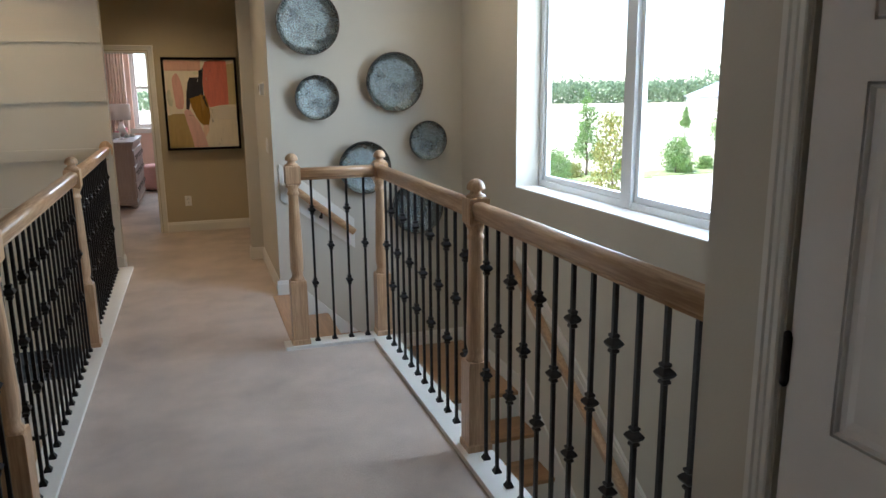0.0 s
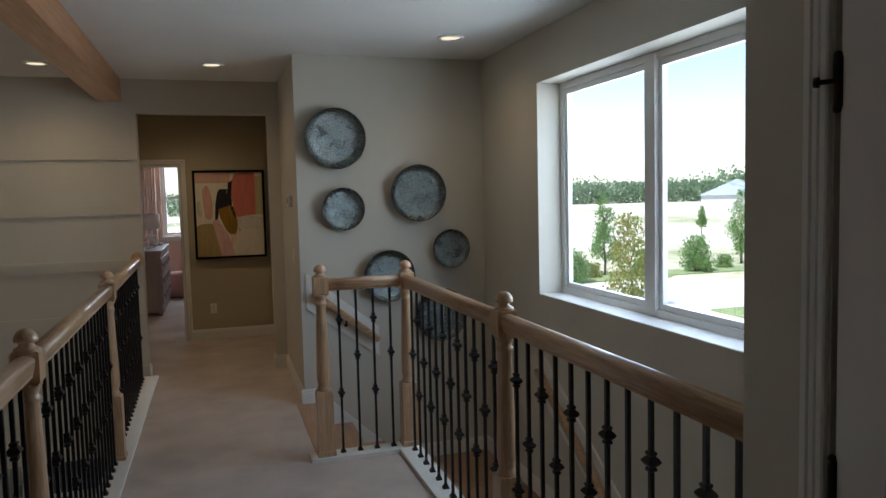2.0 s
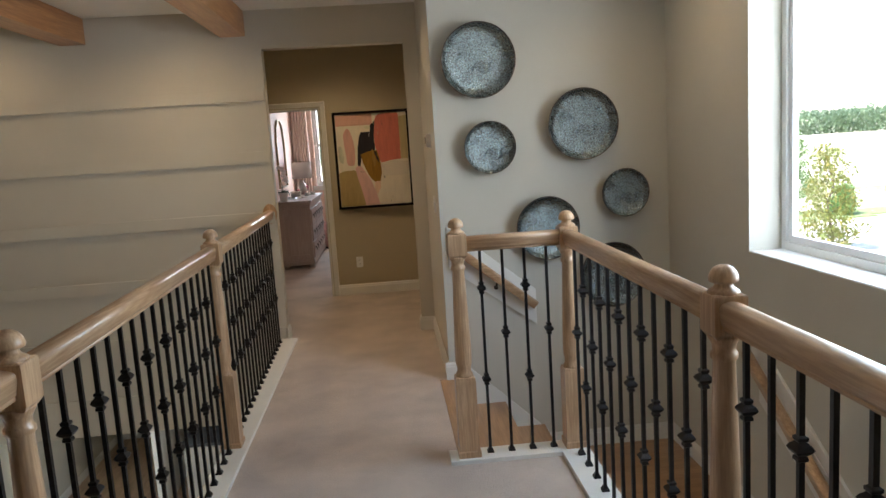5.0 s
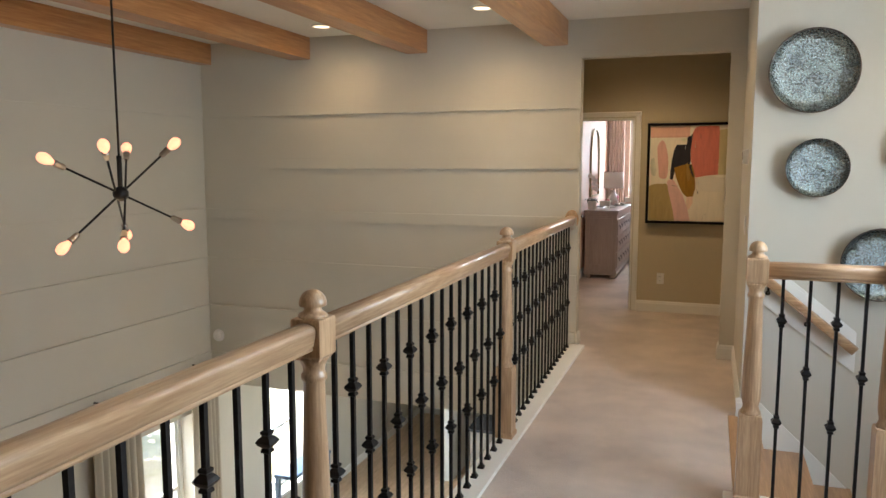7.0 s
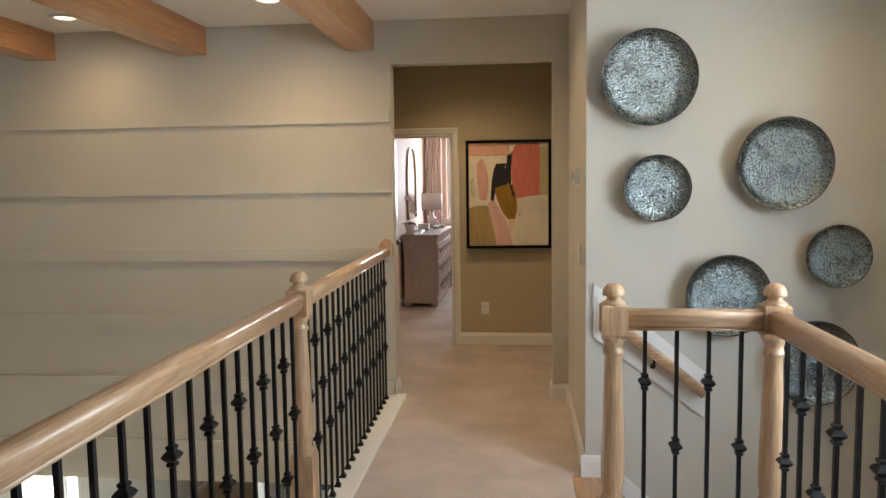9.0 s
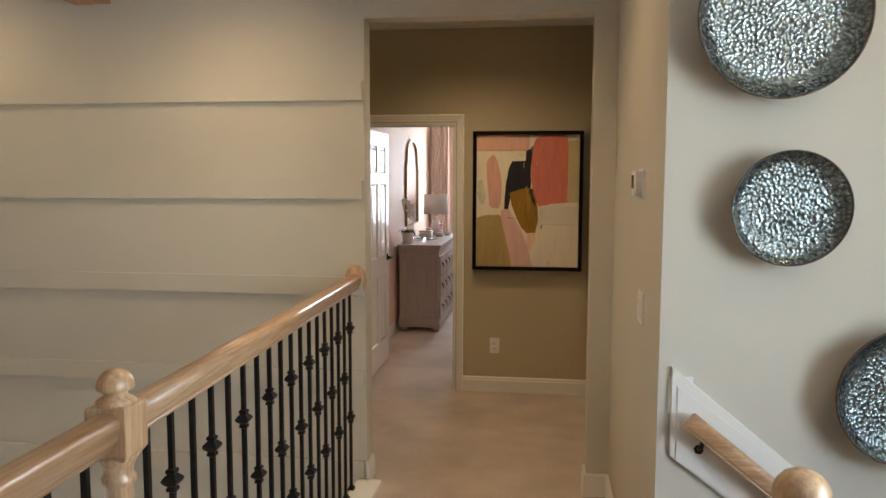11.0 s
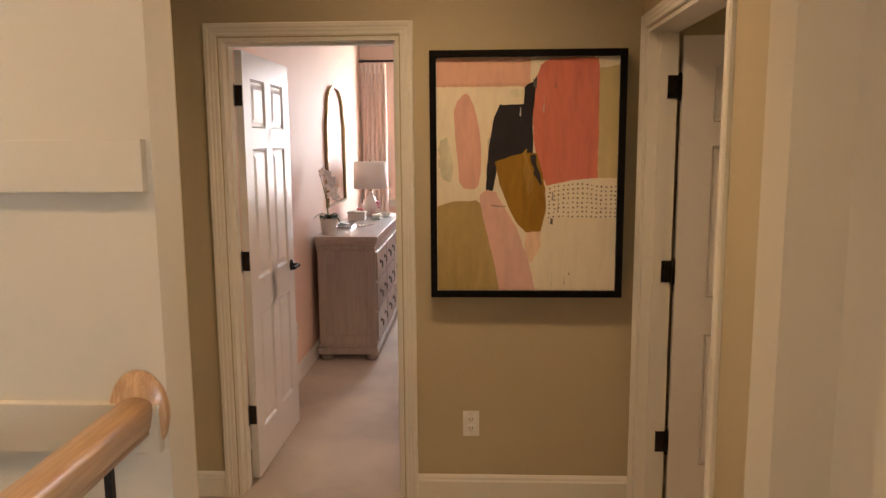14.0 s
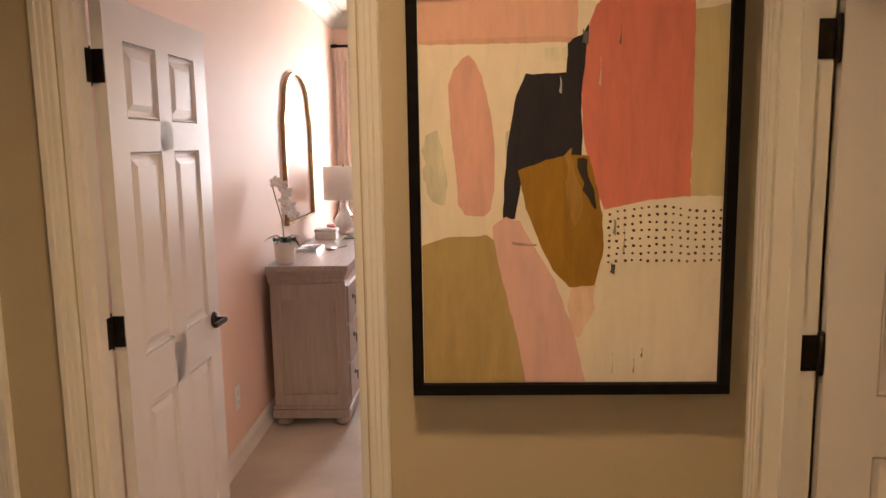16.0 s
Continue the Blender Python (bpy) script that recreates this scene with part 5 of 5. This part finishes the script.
part("pale_stroke", slant(bmesh.new(), [(0.06, 0.30), (0.13, 0.30), (0.10, -0.30), (0.05, -0.28)], 1, -0.0205, -0.0198), plain("pale_print", (0.5, 0.42, 0.36), 0.5, wear=0.3, scale=8), pic)

# ---- lower room ----
curtain("cream pleated curtain beside a tall window", pose(-4.02, 4.55, -0.46, 0, 0, 90), 0.52, 2.38, M_cream_cloth, 7, 0.04, 5)
curtain("cream pleated curtain beside a tall window", pose(-4.02, 5.78, -0.46, 0, 0, 90), 0.38, 2.38, M_cream_cloth, 6, 0.04, 6)
curtain_rod("black curtain rod over the tall window", (-4.0, 4.55, -0.432), (-4.0, 6.03, -0.432), -4.14, 0)
curtain("cream pleated curtain beside a tall window", pose(-4.02, 1.65, -0.46, 0, 0, 90), 0.52, 2.38, M_cream_cloth, 7, 0.04, 7)
curtain("cream pleated curtain beside a tall window", pose(-4.02, 2.95, -0.46, 0, 0, 90), 0.45, 2.38, M_cream_cloth, 6, 0.04, 8)
curtain_rod("black curtain rod over the tall window", (-4.0, 1.65, -0.432), (-4.0, 3.40, -0.432), -4.14, 0)
M_blue = plain("slate_blue", (0.10, 0.15, 0.22), 0.4, wear=0.1)
cn = thing("console_table", "slate blue console table under a window", "table", m=pose(-3.99, 7.75, LOW))
part("tabletop", boxes((-0.14, 0.14, -0.45, 0.45, 0.72, 0.76), bevel=0.004), M_blue, cn)
for x in (-0.11, 0.11):
    for y in (-0.41, 0.41):
        part("leg", boxes((x - 0.025, x + 0.025, y - 0.025, y + 0.025, 0, 0.72)), M_blue, cn)
baseboard((-4.14, 6.4), (-4.14, 12.0), z=LOW)
baseboard((-4.14, 12.0), (-0.42, 12.0), z=LOW)
casing("trim_casing_lower", -3.45, -2.55, 2.1, lambda u, z, d: (u, 12.0 - d, LOW + z))
structure("door_lower", boxes((-3.44, -2.56, 11.975, 11.999, LOW, LOW + 2.09)), M_door, "white closed door of the lower room")

M_counter = enamel("greige_enamel", (0.40, 0.36, 0.31))
M_slate = plain("dark_slate", (0.09, 0.095, 0.10), 0.25, wear=0.2, scale=9)
kc = thing("kitchen_counter", "greige kitchen counter with a dark slate top", "counter", m=pose(-1.75, 9.55, LOW))
part("cabinet", boxes((-0.55, 0.9, -0.28, 0.30, 0.09, 0.85), bevel=0.004), M_counter, kc)
part("toe_kick", boxes((-0.55, 0.9, -0.22, 0.30, 0, 0.09)), M_iron, kc)
for k in range(3):
    dd = part("door_panel", boxes((-0.53 + k * 0.475, -0.07 + k * 0.475, -0.30, -0.28, 0.12, 0.83), bevel=0.005), M_counter, kc)
    part("handle", boxes((-0.12 + k * 0.475, -0.105 + k * 0.475, -0.325, -0.30, 0.6, 0.74), bevel=0.003), M_chrome, dd)
part("countertop", boxes((-0.58, 0.93, -0.33, 0.32, 0.85, 0.89), bevel=0.004), M_slate, kc, "dark slate countertop")
part("splashback", boxes((-0.55, 0.9, 0.30, 0.32, 0.89, 1.25), bevel=0.003), M_slate, kc, "dark slate splashback")
structure("wall_low_partition", boxes((-2.74, -2.62, 9.43, 12.0, LOW, -0.45)), M_trim, "white partition end in the lower room")

# ---- outside ----
GROUND = -3.2


def meadow():
    m, nt, b = material("dry_meadow", 0.95, spec=0.1)
    v = coords(nt)
    n1 = noise_tex(nt, v, 0.035, 5, 0.6)
    n2 = noise_tex(nt, v, 1.2, 5, 0.7)
    mix = node(nt, "ShaderNodeMix")
    mix.inputs["Factor"].default_value = 0.3
    nt.links.new(n1, mix.inputs["A"])
    nt.links.new(n2, mix.inputs["B"])
    nt.links.new(ramp(nt, mix.outputs["Result"], [(0.34, (0.18, 0.22, 0.09)), (0.42, (0.44, 0.41, 0.27)), (0.52, (0.58, 0.53, 0.43))]), b.inputs["Base Color"])
    bump(nt, b, n2, 0.5, 0.05)
    return m


def sheet(x0, x1, y0, y1, z):
    bm = bmesh.new()
    vs = [bm.verts.new(p) for p in ((x0, y0, z), (x1, y0, z), (x1, y1, z), (x0, y1, z))]
    bm.faces.new(vs)
    return bm


structure("ground", sheet(-2500, 2500, -2500, 2500, GROUND), meadow(), "pale dry meadow reaching the horizon")
M_concrete = plain("concrete", (0.58, 0.56, 0.52), 0.9, wear=0.07, scale=1.5)
structure("road", boxes((11, 34, -60, 31, GROUND - 0.1, GROUND + 0.02)), M_concrete, "pale concrete paving")
M_lawn = plain("lawn_grass", (0.22, 0.27, 0.11), 0.95, wear=0.35, scale=6)
structure("pavement_lawn", boxes((18.6, 23.5, 19.2, 23.2, GROUND, GROUND + 0.10), bevel=0.04), M_lawn, "kerbed patch of green lawn")
structure("lawn_strip", boxes((24, 60, 34.2, 36.5, GROUND - 0.05, GROUND + 0.06), (12, 24, 33.5, 37.0, GROUND - 0.05, GROUND + 0.06)), M_lawn, "green planted verge")


def bark_mat():
    return plain("bark", (0.14, 0.10, 0.07), 0.9, wear=0.3, scale=14)


M_bark = bark_mat()


def leaf_mat(name, color, other):
    m, nt, b = material(name, 0.6, spec=0.3)
    geo = nt.nodes.new("ShaderNodeNewGeometry")
    nt.links.new(ramp(nt, geo.outputs["Random Per Island"], [(0.0, shade(color, 0.6)), (0.55, color), (0.8, shade(color, 1.5)), (1.0, other)]), b.inputs["Base Color"])
    # light comes through thin leaves
    thin = nt.nodes.new("ShaderNodeBsdfTranslucent")
    thin.inputs["Color"].default_value = (*shade(other, 1.1), 1)
    both = nt.nodes.new("ShaderNodeMixShader")
    both.inputs[0].default_value = 0.4
    out = next(n for n in nt.nodes if n.type == "OUTPUT_MATERIAL")
    nt.links.new(b.outputs["BSDF"], both.inputs[1])
    nt.links.new(thin.outputs["BSDF"], both.inputs[2])
    nt.links.new(both.outputs["Shader"], out.inputs["Surface"])
    return m


M_oakleaf = leaf_mat("oak_leaves", (0.11, 0.20, 0.06), (0.30, 0.42, 0.14))
M_magnolia = leaf_mat("magnolia_leaves", (0.13, 0.19, 0.055), (0.46, 0.36, 0.10))


def foliage(bm, rng, centres, count, size):
    """Many small leaf clumps scattered round the given blob centres (x, y, z, r)."""
    total = sum(c[3] ** 2 for c in centres)
    for cx, cy, cz, r in centres:
        for _ in range(int(count * r * r / total)):
            d = Vector((rng.gauss(0, 1), rng.gauss(0, 1), rng.gauss(0, 1))).normalized() * r * rng.random() ** 0.45
            p = Vector((cx, cy, cz)) + d
            s = size * rng.uniform(0.6, 1.5)
            q = Euler((rng.uniform(0, 6.3), rng.uniform(0, 6.3), rng.uniform(0, 6.3))).to_matrix()
            vs = [bm.verts.new(p + q @ Vector(o)) for o in ((-s, 0, 0), (0, -s * 0.55, s * 0.15), (s, 0, 0), (0, s * 0.55, s * 0.15))]
            bm.faces.new(vs)


def tree(x, y, h, w, mat, label, seed, trunk=0.3, count=2600, size=0.10, cone=0.82, category="tree"):
    rng = random.Random(seed)
    t = thing("tree" if category == "tree" else "shrub", label, category, "trees outside" if category == "tree" else "shrubs outside", pose(x, y, GROUND))
    bm = bmesh.new()
    top = h * 0.8
    pts = [Vector((0.06 * rng.uniform(-1, 1) * k, 0.06 * rng.uniform(-1, 1) * k, top * k / 5)) for k in range(6)]
    r0 = max(0.05, h * 0.018)
    for k in range(5):
        rod(bm, pts[k], pts[k + 1], r0 * (1 - k * 0.17), 8, r0 * (1 - (k + 1) * 0.17))
    blobs = []
    for k in range(16):
        u = trunk + (1 - trunk) * (k + 0.5) / 16
        spread = w * 0.5 * (1 - cone * (u - trunk) / (1 - trunk)) * (0.55 + 0.45 * min(1, (u - trunk) * 6))
        for j in range(3):
            a = rng.uniform(0, 6.28)
            e = Vector((math.cos(a) * spread * rng.uniform(0.3, 0.85), math.sin(a) * spread * rng.uniform(0.3, 0.85), h * u + rng.uniform(-0.03, 0.03) * h))
            base = Vector((0, 0, max(h * 0.12, h * (u - 0.12))))
            if j == 0 and u < 0.9:
                rod(bm, base, e, r0 * 0.3, 5, r0 * 0.08)
            blobs.append((e.x, e.y, e.z, spread * rng.uniform(0.28, 0.5) + 0.08))
    part("trunk", bm, M_bark, t)
    cb2 = bmesh.new()
    foliage(cb2, rng, blobs, int(count * 2.6), size * 0.62)
    part("crown", cb2, mat, t)
    return t


tree(21.1, 35.8, 4.6, 2.1, M_oakleaf, "young green tree on the verge", 11, 0.24, 1500, 0.085)
tree(16.4, 25.2, 3.8, 2.5, M_magnolia, "young magnolia with yellowed leaves", 12, 0.06, 1000, 0.11, 0.5)
tree(26.5, 35.0, 2.0, 2.3, M_oakleaf, "round clipped green shrub", 13, 0.10, 1300, 0.09, 0.45, "shrub")
tree(32.0, 37.8, 4.7, 2.5, M_oakleaf, "young green tree on the verge", 14, 0.15, 1500, 0.09)
tree(24.6, 26.6, 4.5, 2.6, M_oakleaf, "young green tree beside the paving", 15, 0.2, 1400, 0.09)
tree(44.7, 58.9, 3.1, 1.4, M_oakleaf, "slender young tree in the meadow", 16, 0.4, 700, 0.10)
tree(18.2, 33.8, 1.6, 2.0, M_oakleaf, "small green shrub on the verge", 17, 0.05, 1200, 0.09, 0.5, "shrub")
tree(22.9, 34.6, 1.5, 1.6, M_oakleaf, "small green shrub on the verge", 18, 0.05, 1000, 0.09, 0.5, "shrub")
for k in range(7):
    tree(20.0 + 3.1 * k + (k % 3) * 0.5, 35.2 + (k % 2) * 0.8 - (0.6 if k > 3 else 0), 0.75, 1.3, M_oakleaf if k % 2 else M_magnolia, "low ground-cover shrub on the verge", 30 + k, 0.02, 500, 0.09, 0.4, "shrub")

post = thing("street_lamp", "pale street lamp on a lawn patch", "street lamp", m=pose(19.65, 22.2, GROUND + 0.1))
M_post = plain("pale_metal", (0.62, 0.64, 0.64), 0.4, 0.3)
part("pole", lathe([(0.12, 0), (0.12, 0.15), (0.07, 0.3), (0.055, 0.4), (0.045, 3.3), (0.07, 3.32), (0.07, 3.36)], 16), M_post, post)
part("lantern", lathe([(0.08, 3.36), (0.17, 3.45), (0.2, 3.72), (0.19, 3.78)], 16), M_vinyl, post, "frosted lantern")
part("cap", lathe([(0.22, 3.77), (0.2, 3.82), (0.08, 3.92), (0.02, 4.0), (0, 4.02)], 16), M_post, post)

M_roof = plain("grey_roof", (0.30, 0.33, 0.37), 0.8, wear=0.1, scale=0.6)
M_siding = plain("pale_siding", (0.50, 0.49, 0.47), 0.8, wear=0.05, scale=0.5)
M_dark = plain("dark_pane", (0.05, 0.06, 0.07), 0.15)


def gable(bm, x0, x1, y0, y1, z0, z1):
    vs = [bm.verts.new(p) for p in ((x0, y0, z0), (x1, y0, z0), (x1, y1, z0), (x0, y1, z0), (x0 + (x1 - x0) * 0.2, (y0 + y1) / 2, z1), (x1 - (x1 - x0) * 0.2, (y0 + y1) / 2, z1))]
    for f4 in ((0, 1, 5, 4), (1, 2, 5), (2, 3, 4, 5), (3, 0, 4), (3, 2, 1, 0)):
        bm.faces.new([vs[i] for i in f4])


def house(x, y, turn, w, d, label):
    h = thing("house", label, "house", "far houses", pose(x, y, GROUND, 0, 0, turn))
    part("wall", boxes((-w / 2, w / 2, -d / 2, d / 2, 0, 3.0), (-w / 2 + 2, -w / 2 + 7, -d / 2 - 2.5, -d / 2, 0, 3.0), (1, 8, -d / 2 + 1, d / 2, 3.0, 4.6)), M_siding, h)
    bm = bmesh.new()
    gable(bm, -w / 2 - 0.6, w / 2 + 0.6, -d / 2 - 0.6, d / 2 + 0.6, 3.0, 6.0)
    gable(bm, -w / 2 + 1.5, -w / 2 + 7.5, -d / 2 - 3.0, d / 2 - 2, 3.02, 5.4)
    gable(bm, 0.4, 8.6, -d / 2 + 0.6, d / 2 - 0.6, 4.62, 7.0)
    part("roof", bm, M_roof, h)
    for k in range(6):
        u = -w / 2 + 1.6 + k * (w - 3) / 6
        dep = -d / 2 - 2.5 if 2 <= u + w / 2 < 6.6 else -d / 2
        part("window", boxes((u, u + 1.3, dep - 0.05, dep + 0.02, 0.9, 2.3)), M_dark, h)
    return h


house(128, 158, 39, 21, 11, "pale far house with a grey hipped roof")
house(150, 141, 36, 20, 11, "pale far house with a grey hipped roof")


def woods(name, rows, seed, count):
    """Far woods: many leaf clumps along a line, uneven on top."""
    rng = random.Random(seed)
    verts, faces = [], []
    for (xa, ya), (xb, yb), depth, hmax in rows:
        n = int(count * math.hypot(xb - xa, yb - ya) / 100)
        for _ in range(n):
            t = rng.random()
            wob = noise.noise((t * 23.0, seed, 0)) * 0.35 + noise.noise((t * 90.0, seed, 3)) * 0.3 + 0.75
            px0, py0 = xa + (xb - xa) * t + rng.uniform(-depth, depth), ya + (yb - ya) * t + rng.uniform(-depth, depth)
            z = GROUND + hmax * (wob + 0.55 * max(0.0, noise.noise((t * 300.0, seed, 7)))) * rng.random() ** 0.8
            s = rng.uniform(0.3, 0.8) * hmax / 10
            q = Euler((rng.uniform(0, 6.3), rng.uniform(0, 6.3), rng.uniform(0, 6.3))).to_matrix()
            k = len(verts)
            for o in ((-s, 0, 0), (0, -s * 0.7, s * 0.2), (s, 0, 0), (0, s * 0.7, s * 0.2)):
                verts.append(tuple(Vector((px0, py0, z)) + q @ Vector(o)))
            faces.append((k, k + 1, k + 2, k + 3))
    me = bpy.data.meshes.new(name)
    me.from_pydata(verts, [], faces)
    me.materials.append(M_woods)
    return tagged(new(name, me), "far green woods along the meadow's edge", "woods", kind="stuff")


M_woods = leaf_mat("wood_leaves", (0.13, 0.19, 0.11), (0.30, 0.38, 0.22))
woods("far_woods", [((80, 255), (230, 225), 9, 9.5), ((230, 225), (320, 120), 8, 9.0), ((-200, 230), (80, 255), 8, 7.0), ((158, 196), (225, 150), 6, 12.0)], 4, 13000)
M_fence = plain("yellow_boards", (0.62, 0.40, 0.12), 0.8, wear=0.15, scale=3)
fence = thing("fence", "yellow timber fence outside the lower windows", "fence")
for k in range(9):
    part("board", boxes((-8.05, -8.0, 1.0, 9.0, GROUND + 0.1 + k * 0.28, GROUND + 0.34 + k * 0.28), bevel=0.006), M_fence, fence)
for k in range(5):
    part("post", boxes((-8.15, -8.05, 1.0 + k * 1.95, 1.1 + k * 1.95, GROUND, GROUND + 2.7)), M_fence, fence)
tree(-8.8, 9.8, 4.0, 3.0, M_oakleaf, "leafy tree outside the lower windows", 21, 0.15, 2200, 0.10)
